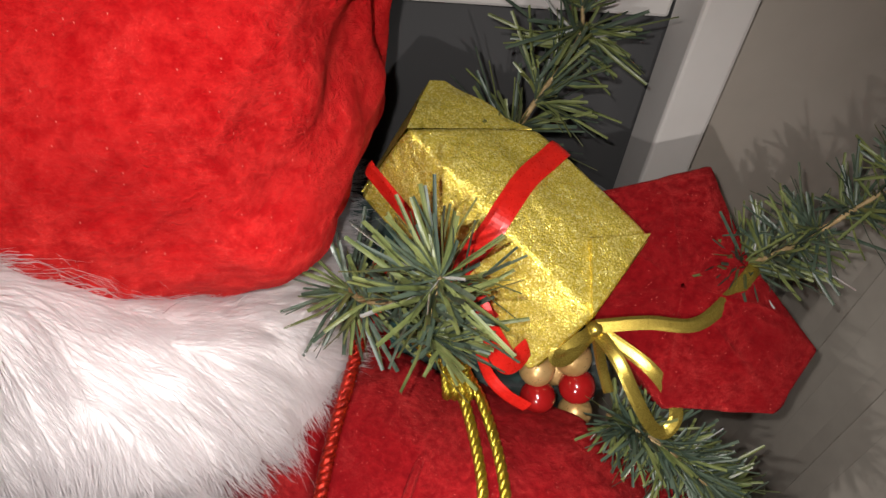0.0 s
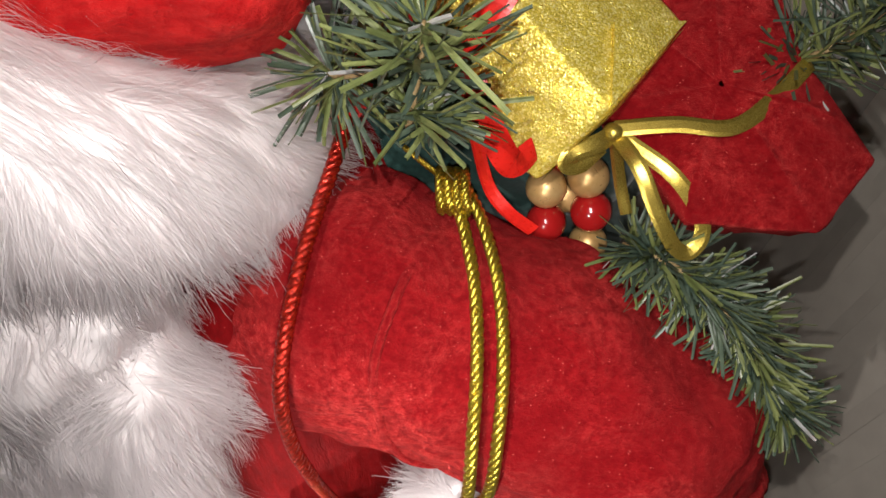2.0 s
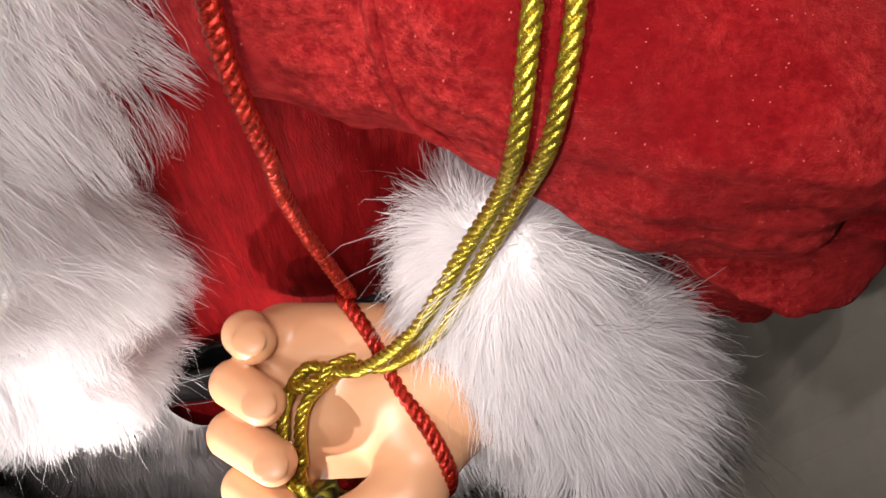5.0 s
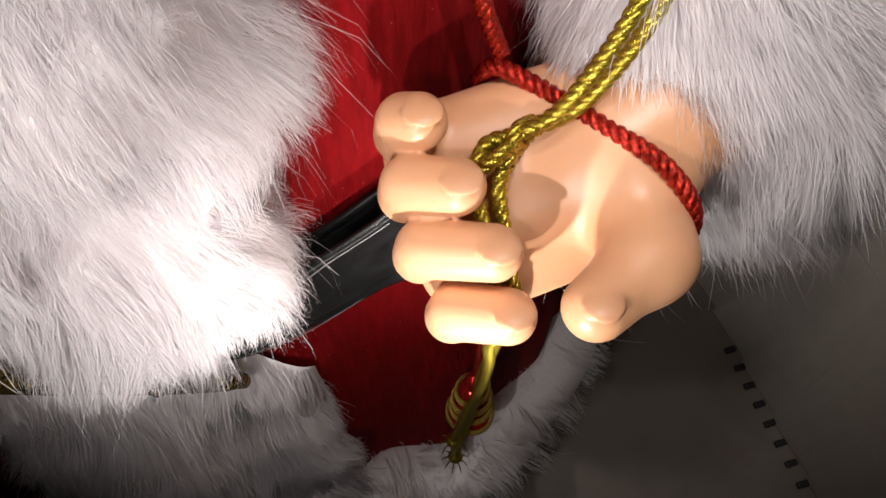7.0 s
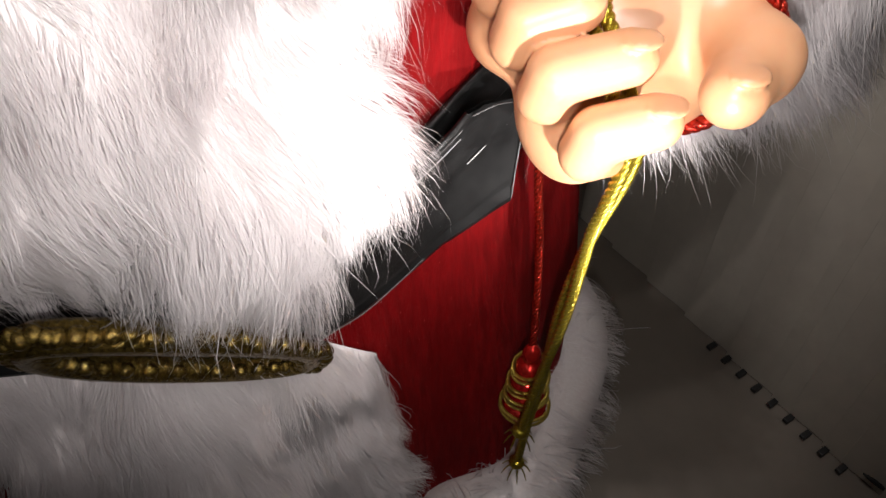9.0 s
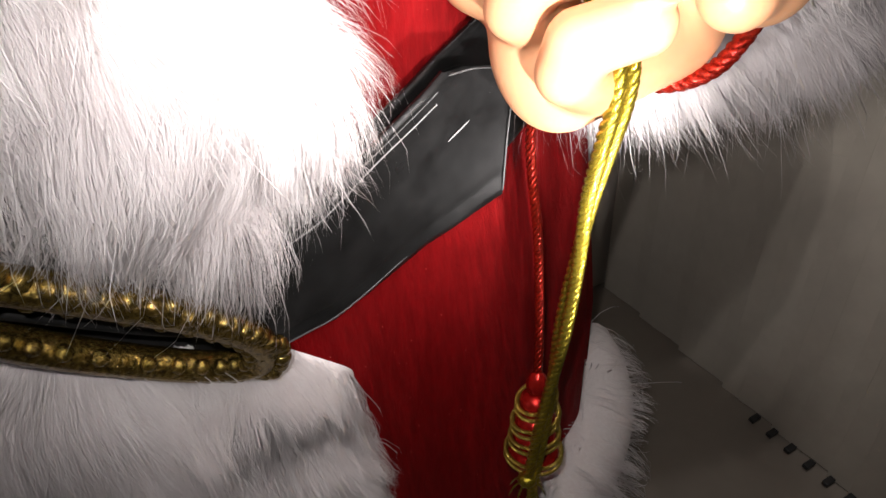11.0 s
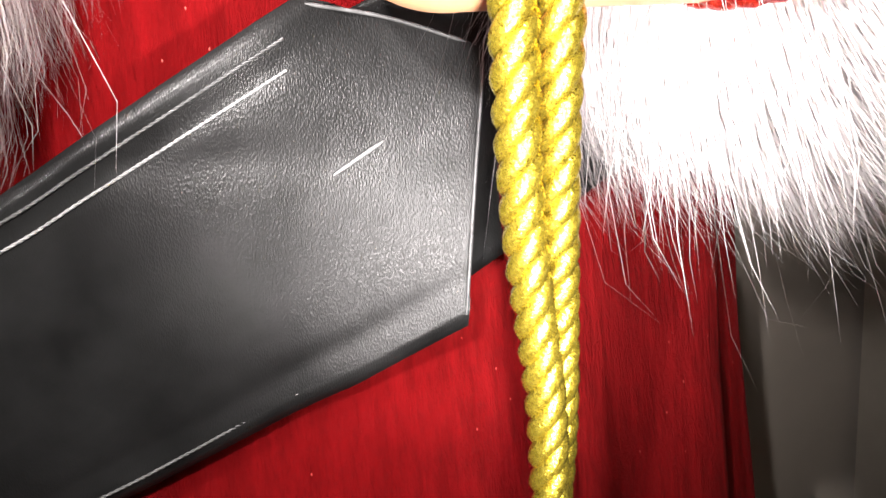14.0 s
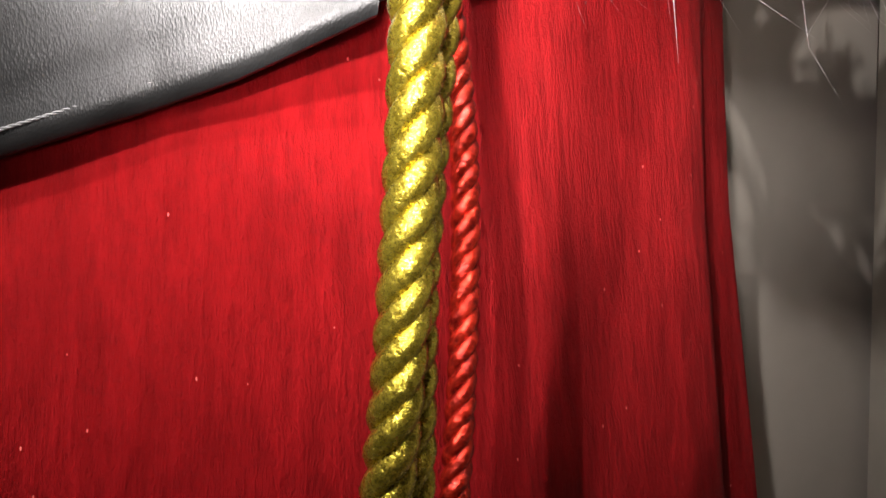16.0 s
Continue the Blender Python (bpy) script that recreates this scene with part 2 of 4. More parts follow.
def strand(points, radius, pitch, mat, parent, label="", per=14):
    """A twisted cord: a thin core with three yarns wound round it, each a piece of its own."""
    core = part("strand", mesh_np("strand", *tube(points, radius * 0.3, 6, 60), mat), parent, label)
    for v, q in yarns(points, radius, pitch, 3, per, 8):
        part("yarn", mesh_np("yarn", v, q, mat), core)


def ball(centre, radius, seg=20, rings=12):
    th = np.linspace(0, math.pi, rings)
    ph = np.linspace(0, 2 * math.pi, seg, endpoint=False)
    v = np.stack([np.sin(th)[:, None] * np.cos(ph), np.sin(th)[:, None] * np.sin(ph), np.cos(th)[:, None] * np.ones_like(ph)], -1)
    return v.reshape(-1, 3) * np.asarray(radius) + np.asarray(centre), grid_faces(rings, seg, False, True)


def box(lo, hi, edge=0.0):
    bm = bmesh.new()
    bmesh.ops.create_cube(bm, size=1)
    for v in bm.verts:
        v.co = [lo[k] + (v.co[k] + 0.5) * (hi[k] - lo[k]) for k in range(3)]
    if edge:
        bmesh.ops.bevel(bm, geom=bm.edges[:], offset=edge, segments=2, affect="EDGES", profile=0.5)
    return bm


def from_bm(name, bm, mat, smooth=False):
    me = bpy.data.meshes.new(name)
    bm.normal_update()
    bm.to_mesh(me)
    bm.free()
    me.materials.append(mat)
    me.polygons.foreach_set("use_smooth", np.full(len(me.polygons), smooth))
    return me


RNG = np.random.default_rng(5)
WAVES = [(RNG.normal(size=(14, 3)), RNG.uniform(0, 6.28, 14)) for _ in range(6)]


def waves(p, size, which=0):
    """Smooth noise of about -1 to 1 with features of that size."""
    k, ph = WAVES[which]
    return np.sin(p @ (k / size * 2.2).T + ph).sum(-1) / 4.0


def smin(parts, k):
    """Smooth union of distances."""
    d = parts[0]
    for e in parts[1:]:
        h = np.clip(0.5 + 0.5 * (e - d) / k, 0, 1)
        d = e + (d - e) * h - k * h * (1 - h)
    return d


def capsule(p, a, b, ra, rb=None):
    a, b = np.asarray(a), np.asarray(b)
    rb = ra if rb is None else rb
    u = np.clip((p - a) @ (b - a) / np.dot(b - a, b - a), 0, 1)
    return np.linalg.norm(p - a - u[..., None] * (b - a), axis=-1) - (ra + (rb - ra) * u)


def ellipsoid(p, c, r):
    q = (p - np.asarray(c)) / np.asarray(r)
    k = np.linalg.norm(q, axis=-1)
    return (k - 1) * min(r)


def surface(f, lo, hi, cell):
    """The zero surface of a distance function, as a net of quads (verts, quads)."""
    ax = [np.arange(l, h + cell, cell) for l, h in zip(lo, hi)]
    g = np.stack(np.meshgrid(*ax, indexing="ij"), -1)
    val = f(g.reshape(-1, 3)).reshape(g.shape[:3])
    ins = val < 0
    nx, ny, nz = [len(a) - 1 for a in ax]
    acc, cnt = np.zeros((nx, ny, nz, 3)), np.zeros((nx, ny, nz))
    corner = [(i, j, k) for i in (0, 1) for j in (0, 1) for k in (0, 1)]

    def cut(arr, o):
        return arr[o[0]:o[0] + nx, o[1]:o[1] + ny, o[2]:o[2] + nz]

    for a in corner:
        for axis in range(3):
            if a[axis]:
                continue
            b = tuple(1 if q == axis else a[q] for q in range(3))
            va, vb = cut(val, a), cut(val, b)
            cross = (va < 0) != (vb < 0)
            u = np.where(cross, va / np.where(cross, va - vb, 1), 0)
            acc += np.where(cross[..., None], cut(g, a) * (1 - u[..., None]) + cut(g, b) * u[..., None], 0)
            cnt += cross
    has = cnt > 0
    ids = np.full(has.shape, -1)
    ids[has] = np.arange(has.sum())
    verts = acc[has] / cnt[has][:, None]
    quads = []
    for axis in range(3):
        u, w = [(1, 2), (2, 0), (0, 1)][axis]
        sl = [slice(1, -1)] * 3
        sl[axis] = slice(0, -1)
        a = ins[tuple(sl)]
        sl2 = list(sl)
        sl2[axis] = slice(1, None)
        b = ins[tuple(sl2)]
        idx = np.argwhere(a != b)
        inside = a[a != b]
        base = idx.copy()
        for q in (u, w):
            base[:, q] += 1
        c = []
        for du, dw in ((-1, -1), (0, -1), (0, 0), (-1, 0)):
            k = base.copy()
            k[:, u] += du
            k[:, w] += dw
            c.append(ids[k[:, 0], k[:, 1], k[:, 2]])
        q = np.stack(c, 1)
        q[~inside] = q[~inside][:, ::-1]
        quads.append(q)
    quads = np.concatenate(quads)
    quads = quads[(quads >= 0).all(1)]
    for _ in range(2):
        d = f(verts)
        e = cell * 0.4
        grad = np.stack([f(verts + e * np.eye(3)[k]) - f(verts - e * np.eye(3)[k]) for k in range(3)], 1) / (2 * e)
        verts = verts - grad * (d / np.maximum((grad ** 2).sum(1), 0.2))[:, None]
    return verts, quads


def fur(name, base, count, length, comb, lift=0.5, width=0.0005, seed=1, clump=30, keep=None, mats=None, wild=0.03):
    """A furry skin: the base surface with fine tapering strands on it, combed along comb(p) and gathered into locks."""
    v, q = np.asarray(base[0], float).reshape(-1, 3), base[1]
    rng = np.random.default_rng(seed)
    a, b, c, d = (v[q[:, k]] for k in range(4))
    nrm = np.cross(c - a, d - b)
    area = np.linalg.norm(nrm, axis=1)
    mid = (a + b + c + d) / 4
    wgt = area * (keep(mid) if keep else 1)
    pick = rng.choice(len(q), count, p=wgt / wgt.sum())
    u, w = rng.random((2, count, 1))
    root = (a[pick] * (1 - u) + b[pick] * u) * (1 - w) + (d[pick] * (1 - u) + c[pick] * u) * w
    n = nrm[pick] / (area[pick][:, None] + 1e-12)
    way = comb(root)
    way = way / (np.linalg.norm(way, axis=1)[:, None] + 1e-9)
    flat = way - n * (way * n).sum(1)[:, None]
    dirs = flat + n * lift + rng.normal(0, 0.22, (count, 3)) + 0.35 * np.stack([waves(root, 0.03, k) for k in range(3)], 1)
    dirs /= np.linalg.norm(dirs, axis=1)[:, None]
    ln = length * rng.uniform(0.55, 1.1, count) * (1 + 0.25 * waves(root, 0.05, 3))
    stray = rng.random(count) < wild
    ln = np.where(stray, ln * rng.uniform(1.0, 1.5, count), ln)
    tip = root + dirs * ln[:, None] + way * (ln * 0.25)[:, None]
    centres = rng.choice(count, max(4, count // clump), replace=False)
    cp, near = root[centres], np.empty(count, int)
    for s in range(0, count, 4000):
        near[s:s + 4000] = ((root[s:s + 4000, None] - cp[None]) ** 2).sum(-1).argmin(1)
    pull = np.where(stray, 0.0, 0.55)[:, None]
    tip = tip * (1 - pull) + tip[centres][near] * pull
    bow = n * (ln * 0.16)[:, None] + rng.normal(0, 0.06, (count, 3)) * ln[:, None]
    side = np.cross(n + 0.25 * rng.normal(size=(count, 3)), tip - root)
    side /= np.linalg.norm(side, axis=1)[:, None] + 1e-9
    wd = width * rng.uniform(0.6, 1.3, count)[:, None]
    pts = []
    for s, k in ((0, 1.0), (0.36, 0.85), (0.72, 0.55)):
        p = root + (tip - root) * s + bow * 4 * s * (1 - s)
        pts += [p - side * wd * k, p + side * wd * k]
    pts.append(tip)
    vs = np.stack(pts, 1).reshape(-1, 3)
    i = np.arange(count)[:, None] * 7 + len(v)
    qs = np.concatenate([i + [0, 2, 3, 1], i + [2, 4, 5, 3]])
    ts = i + [4, 6, 5]
    slots = np.concatenate([np.zeros(len(q)), np.ones(len(qs) + len(ts))])
    me = mesh_np(name, np.concatenate([v, vs]), np.concatenate([q, qs]), mats or [FUR_BASE, FUR], ts, True, slots)
    own = np.zeros((len(v), 3))
    for k in range(4):
        np.add.at(own, q[:, k], nrm)
    own /= np.linalg.norm(own, axis=1)[:, None] + 1e-12
    soft = n + 0.2 * rng.normal(size=(count, 3))
    soft /= np.linalg.norm(soft, axis=1)[:, None]
    me.normals_split_custom_set_from_vertices(np.concatenate([own, np.repeat(soft, 7, 0)]).tolist())
    return me


def branch(points, count, length, seed, parent, spread=1.0, forward=0.5, width=0.0011, bright=0.5, clear=0.02):
    """A sprig of artificial fir under parent: a wire stem and flat needles in whorls."""
    rng = np.random.default_rng(seed)
    c, total = smooth_path(points, 200)
    t, a, b = frames(c)
    part("stem", mesh_np("stem", *tube(points, [0.0022, 0.0016, 0.001], 6, 30), STEM), parent, "tan wire stem")
    whorl = rng.integers(4, 199, max(6, count // 14))
    mine = rng.integers(0, len(whorl), count)
    lean = rng.normal(0, 0.45, (len(whorl), 3))[mine]
    k = np.clip(whorl[mine] + rng.integers(-3, 4, count), 0, 199)
    ph = rng.uniform(0, 6.283, count)
    out = np.cos(ph)[:, None] * a[k] + np.sin(ph)[:, None] * b[k]
    dirs = out * spread + t[k] * forward * rng.uniform(0.3, 1.4, count)[:, None] + rng.normal(0, 0.18, (count, 3)) + lean
    dirs /= np.linalg.norm(dirs, axis=1)[:, None]
    ln = length * rng.uniform(0.5, 1.2, count) * np.interp(k, [0, 150, 199], [1, 1, 0.75])
    root = c[k]
    side = np.cross(dirs, rng.normal(size=(count, 3)))
    side /= np.linalg.norm(side, axis=1)[:, None]
    up = np.cross(side, dirs)
    bend = up * (ln * rng.normal(0, 0.25, count))[:, None]
    pts = []
    for s, w in ((0.0, 0.5), (0.5, 1.0), (1.0, 0.8)):
        p = root + dirs * (ln * s)[:, None] + bend * s * s
        pts += [p - side * width * w, p + up * width * 0.35, p + side * width * w]
    vs = np.stack(pts, 1).reshape(-1, 3)
    i = np.arange(count)[:, None] * 9
    qs = np.concatenate([i + [0, 1, 4, 3], i + [1, 2, 5, 4], i + [3, 4, 7, 6], i + [4, 5, 8, 7]])
    r = rng.random(count)
    slot = np.where(r < clear, 2, np.where(r < bright, 0, 1))
    part("needles", mesh_np("needles", vs, qs, [NEEDLE, NEEDLE_DARK, TINSEL], None, False, np.tile(slot, 4)), parent, "green plastic fir needles")["kind"] = "stuff"


def weld(v, q):
    """Corners that lie together become one."""
    _, first, back = np.unique(np.round(v, 5), axis=0, return_index=True, return_inverse=True)
    return v[first], back.reshape(-1)[q]


def relax(v, q, times):
    """Rounds the edges of a welded mesh."""
    for _ in range(times):
        s, c = np.zeros_like(v), np.zeros(len(v))
        for i in range(4):
            for j in (1, 3):
                np.add.at(s, q[:, i], v[q[:, (i + j) % 4]])
                np.add.at(c, q[:, i], 1)
        v = 0.4 * v + 0.6 * s / np.maximum(c, 1)[:, None]
    return v, q

# ---- the room ----
FLOOR_Z, WALL_Y = 0.17, 0.43


def slab(name, lo, hi, mat, label, category, edge=0.0):
    ob = new(name, from_bm(name, box(lo, hi, edge), mat))
    return tagged(ob, label, category, kind="structure")


slab("floor", (-2.5, -2.5, FLOOR_Z - 0.1), (2.5, 2.5, FLOOR_Z), FLOOR, "plain beige floor of the dim room", "floor")
slab("ceiling", (-2.5, -2.5, 2.55), (2.5, 2.5, 2.65), CEIL, "plain pale ceiling", "ceiling")
slab("wall_north_lower", (-0.10, WALL_Y, FLOOR_Z), (0.190, WALL_Y + 0.12, 0.86), PAINT_WALL, "beige painted wall below the window", "wall")
slab("wall_north_upper", (-0.10, WALL_Y, 1.75), (0.190, WALL_Y + 0.12, 2.55), PAINT_WALL, "beige painted wall above the window", "wall")
slab("wall_north_east", (0.190, WALL_Y, FLOOR_Z), (2.5, WALL_Y + 0.12, 2.55), PAINT_WALL, "beige painted wall beside the window", "wall")
slab("wall_north_west", (-2.5, WALL_Y, FLOOR_Z), (-0.10, WALL_Y + 0.12, 2.55), PAINT_WALL, "beige painted wall behind the figure", "wall")
slab("wall_south", (-2.5, -2.62, FLOOR_Z), (2.5, -2.5, 2.55), PAINT_WALL, "beige painted wall across the room", "wall")
slab("wall_west", (-2.62, -2.5, FLOOR_Z), (-2.5, 2.5, 2.55), PAINT_WALL, "beige painted side wall", "wall")
slab("wall_east", (2.5, -2.5, FLOOR_Z), (2.62, 2.5, 2.55), PAINT_WALL, "beige painted side wall", "wall")

window = thing("window_1", "window with a broad white painted frame and dark glass", "window", kind="structure")
part("window_frame", from_bm("frame", box((0.174, WALL_Y - 0.03, 0.82), (0.208, WALL_Y + 0.02, 1.80), 0.003), PAINT_WHITE), window, "white painted upright of the frame")
part("window_sill", from_bm("sill", box((-0.10, WALL_Y - 0.02, 0.82), (0.174, WALL_Y + 0.05, 0.865), 0.004), PAINT_WHITE), window)
part("glazing_bar", from_bm("bar", box((-0.10, WALL_Y + 0.02, 1.10), (0.174, WALL_Y + 0.05, 1.13), 0.003), PAINT_WHITE), window)
part("pane", from_bm("pane", box((-0.10, WALL_Y + 0.05, 0.84), (0.190, WALL_Y + 0.056, 1.76)), GLASS), window, "dark night-time glass pane")

blind = thing("vertical_blind", "pale vertical blind with narrow slats hanging to the floor", "window blind")
slat = None
for i in range(27):
    y = 0.404 - i * 0.024
    bm = box((0.0, -0.0165, 0.0), (0.0014, 0.0165, 1.7), 0.0004)
    if slat is None:
        slat = from_bm("slat", bm, SLAT)
    ob = new("slat", slat)
    ob.parent = blind
    ob.matrix_basis = pose(0.36 + 0.002 * (i % 3), y, FLOOR_Z + 0.002, 0, 0, 5 + 3 * math.sin(i * 2.1))
# small black blocks added in place of the dark gaps between slat feet
for i in range(9):
    y = 0.15 - i * 0.024
    part("gap_dash", from_bm("gap_dash", box((0.345, y - 0.004, FLOOR_Z + 0.003), (0.358, y + 0.003, FLOOR_Z + 0.008), 0.0008), BOOT), blind, "dark dash standing in for the gap at the foot of a slat")
part("chain", mesh_np("chain", *tube([(0.356, -0.06, FLOOR_Z + 0.02), (0.372, -0.10, FLOOR_Z + 0.012), (0.40, -0.16, FLOOR_Z + 0.02), (0.44, -0.24, FLOOR_Z + 0.06)], 0.003, 6, 40), BOOT), blind, "thin dark chain")
part("headrail", from_bm("headrail", box((0.34, -0.25, FLOOR_Z + 1.728), (0.39, 0.20, FLOOR_Z + 1.77), 0.003), PAINT_WHITE), blind)


# ---- the coat: body, sleeve, trims ----
RINGS = [  # height, middle x, half width, front y, half depth
    (0.30, -0.20, 0.305, 0.070, 0.165), (0.45, -0.20, 0.314, 0.085, 0.158), (0.60, -0.20, 0.313, 0.108, 0.150), (0.68, -0.20, 0.316, 0.118, 0.145),
    (0.80, -0.20, 0.294, 0.112, 0.148), (0.90, -0.20, 0.250, 0.118, 0.140), (0.96, -0.20, 0.225, 0.140, 0.130), (1.01, -0.20, 0.170, 0.180, 0.110), (1.04, -0.20, 0.09, 0.215, 0.07)]


def coat_point(th, z, out=0.0):
    """A point of the coat's surface at an angle (0: its left side, -90: front) and height."""
    k = np.array(RINGS).T
    cx, hw, fy, hd = (np.interp(z, k[0], k[i]) for i in (1, 2, 3, 4))
    c, s = np.cos(th), np.sin(th)
    r = (np.abs(c) ** 2.7 + np.abs(s) ** 2.7) ** (-1 / 2.7)
    low = np.clip((0.66 - z) / 0.3, 0, 1)
    pleat = (0.003 + 0.008 * low) * np.sin(23 * th + 2.0 * np.sin(3 * th)) * (0.6 + 0.4 * np.sin(7 * th + 9 * z))
    return np.stack([cx + (hw + pleat + out) * r * c, fy + hd + (hd + pleat + out) * r * s, z + 0 * th], -1)


coat = thing("santa_coat", "deep red crushed velvet coat with white fur trim on the figure", "coat")
TH = np.linspace(0, 2 * math.pi, 500, endpoint=False)
ZS = np.linspace(0.30, 1.04, 110)
grid = coat_point(*np.meshgrid(TH, ZS))
part("body", mesh_np("body", grid, grid_faces(len(ZS), len(TH), False, True)[:, ::-1], RED_COAT_SHADED), coat, "pleated red velvet body of the coat")


def sleeve_shape(p):
    d = smin([
        capsule(p, (-0.02, 0.190, 0.935), (0.10, 0.165, 0.915), 0.072, 0.066),
        ellipsoid(p, (0.138, 0.135, 0.912), (0.066, 0.060, 0.055)),
        capsule(p, (0.130, 0.127, 0.906), (0.085, 0.124, 0.906), 0.040, 0.030)], 0.03)
    folds = np.abs(np.sin(58 * (p[..., 2] - 0.86) + 14 * p[..., 0] + 1.2 * waves(p, 0.06, 1)))
    low = np.clip((0.945 - p[..., 2]) / 0.05, 0, 1) * np.clip((p[..., 0] - 0.05) / 0.06, 0, 1)
    return d + 0.009 * folds * low + 0.0030 * waves(p, 0.035, 2) + 0.0012 * waves(p, 0.012, 4)


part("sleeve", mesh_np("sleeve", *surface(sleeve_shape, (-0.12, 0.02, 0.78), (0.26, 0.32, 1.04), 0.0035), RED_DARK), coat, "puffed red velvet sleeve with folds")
part("sleeve_fold", mesh_np("sleeve_fold", *surface(lambda p: ellipsoid(p, (0.174, 0.135, 0.846), (0.058, 0.052, 0.068)) + 0.008 * np.abs(np.sin(70 * p[..., 2] + 20 * p[..., 0] + waves(p, 0.05, 1))) + 0.002 * waves(p, 0.02, 2), (0.07, 0.04, 0.75), (0.26, 0.22, 0.94), 0.004), RED_DARK), coat, "lower fold of the sleeve")
line = np.array([(0.024, 0.195, 1.000), (0.010, 0.165, 0.995), (0.004, 0.135, 0.975), (0.006, 0.120, 0.945), (0.016, 0.115, 0.918), (0.034, 0.112, 0.900)])
for _ in range(4):
    slope = np.stack([sleeve_shape(line + 0.002 * np.eye(3)[k]) - sleeve_shape(line - 0.002 * np.eye(3)[k]) for k in range(3)], 1) / 0.004
    line = line - slope * sleeve_shape(line)[:, None]
part("seam", mesh_np("seam", *tube(line, 0.0024, 8, 40), RED_DARK), coat, "raised seam of the armhole")


def cuff_shape(p):
    return smin([capsule(p, (0.060, 0.108, 0.825), (0.112, 0.068, 0.785), 0.040, 0.040), capsule(p, (0.034, 0.100, 0.722), (0.116, 0.088, 0.718), 0.026, 0.044)], 0.03) + 0.003 * waves(p, 0.03, 1)


part("cuff", fur("cuff", surface(cuff_shape, (-0.03, 0.0, 0.64), (0.20, 0.18, 0.90), 0.005), 62000, 0.036,
                 lambda p: np.stack([p[:, 0] * 0 + 0.25 + 4 * (p[:, 0] - 0.07), 4 * (p[:, 1] - 0.10), -0.6 + 0 * p[:, 0]], 1), 0.32, 0.00014, 3, 26, None, None, 0.12), coat, "thick white faux fur cuff")


def belt_z(x):
    return np.interp(x, [-0.46, -0.30, -0.20, -0.15, -0.12, -0.10, -0.05, -0.02, 0.05, 0.12], [0.725, 0.690, 0.648, 0.632, 0.637, 0.646, 0.670, 0.684, 0.718, 0.742])


def strip(centre_th, z0, z1, half, bulge):
    """A band of padding lying on the coat's front between two heights."""
    zz = np.linspace(z0, z1, 60)
    u = np.linspace(-1, 1, 24)
    Z, U = np.meshgrid(zz, u, indexing="ij")
    U = U + 0.12 * np.sin(Z * 31) * (1 - np.abs(U))
    U = np.where(U > 0, U * (1 - 0.45 * np.clip((Z - z1 + 0.045) / 0.045, 0, 1) ** 2), U)
    x = coat_point(centre_th + U * half, Z, 0.0)[..., 0]
    rise = (belt_z(np.minimum(x, -0.15)) - 0.632) * (Z - z0) / (z1 - z0)
    return coat_point(centre_th + U * half, Z + rise, 0.003 + bulge * np.clip((z1 - Z) / 0.03, 0, 1) * np.sqrt(np.clip(1 - U ** 2, 0, 1)) + 0.005 * np.clip((z1 - Z) / 0.03, 0, 1) * waves(np.stack([U * 0.1, Z, Z], -1), 0.05, 2)), grid_faces(60, 24)[:, ::-1]


part("front_trim", fur("front_trim", strip(math.radians(-92), 0.29, 0.606, 0.29, 0.018), 40000, 0.028,
                       lambda p: np.stack([2.5 * (p[:, 0] + 0.2), -0.35 + 0 * p[:, 0], -1 + 0 * p[:, 0]], 1), 0.32, 0.00018, 4), coat, "white faux fur band down the front")
hem_c = coat_point(np.linspace(0, 2 * math.pi, 120), np.full(120, 0.315), 0.012)
hem_c[:, 2] = 0.33 + 0.03 * np.cos(np.linspace(0, 2 * math.pi, 120))
part("hem_trim", fur("hem_trim", tube(hem_c[::4], 0.032, 14, 140, False), 16000, 0.026,
                     lambda p: np.stack([p[:, 0] + 0.2, p[:, 1] - 0.3, -0.5 + 0 * p[:, 0]], 1), 0.6, 0.0004, 5), coat, "white faux fur hem")


# ---- belt ----
def belt_half(x):
    return np.interp(x, [-0.20, -0.15, -0.10, -0.05], [0.72, 0.72, 0.92, 1.05])


belt = thing("belt", "wide black leather belt with a stitched edge around the coat", "belt")


def coat_front(x, z):
    """The coat's front y there, without the pleats."""
    k = np.array(RINGS).T
    cx, hw, fy, hd = (np.interp(z, k[0], k[i]) for i in (1, 2, 3, 4))
    u = np.clip(np.abs(x - cx) / hw, 0, 0.985)
    return fy + hd - hd * (1 - u ** 2.7) ** (1 / 2.7)


def curl(x, lift=0.015):
    """How far the free end of the belt stands off the coat, bent so that its highlight fits the camera's view."""
    return 0 * x if lift < 0.01 else np.where(x > -0.075, 2.3, 0.6) * (x + 0.075) ** 2


def lean(x, up):
    """Tilts the strap forward at its top so that its highlight fits the camera's view; the free end hangs upright."""
    return 0.22 * np.interp(x, [-0.065, -0.02], [1.0, 0.1]) * up


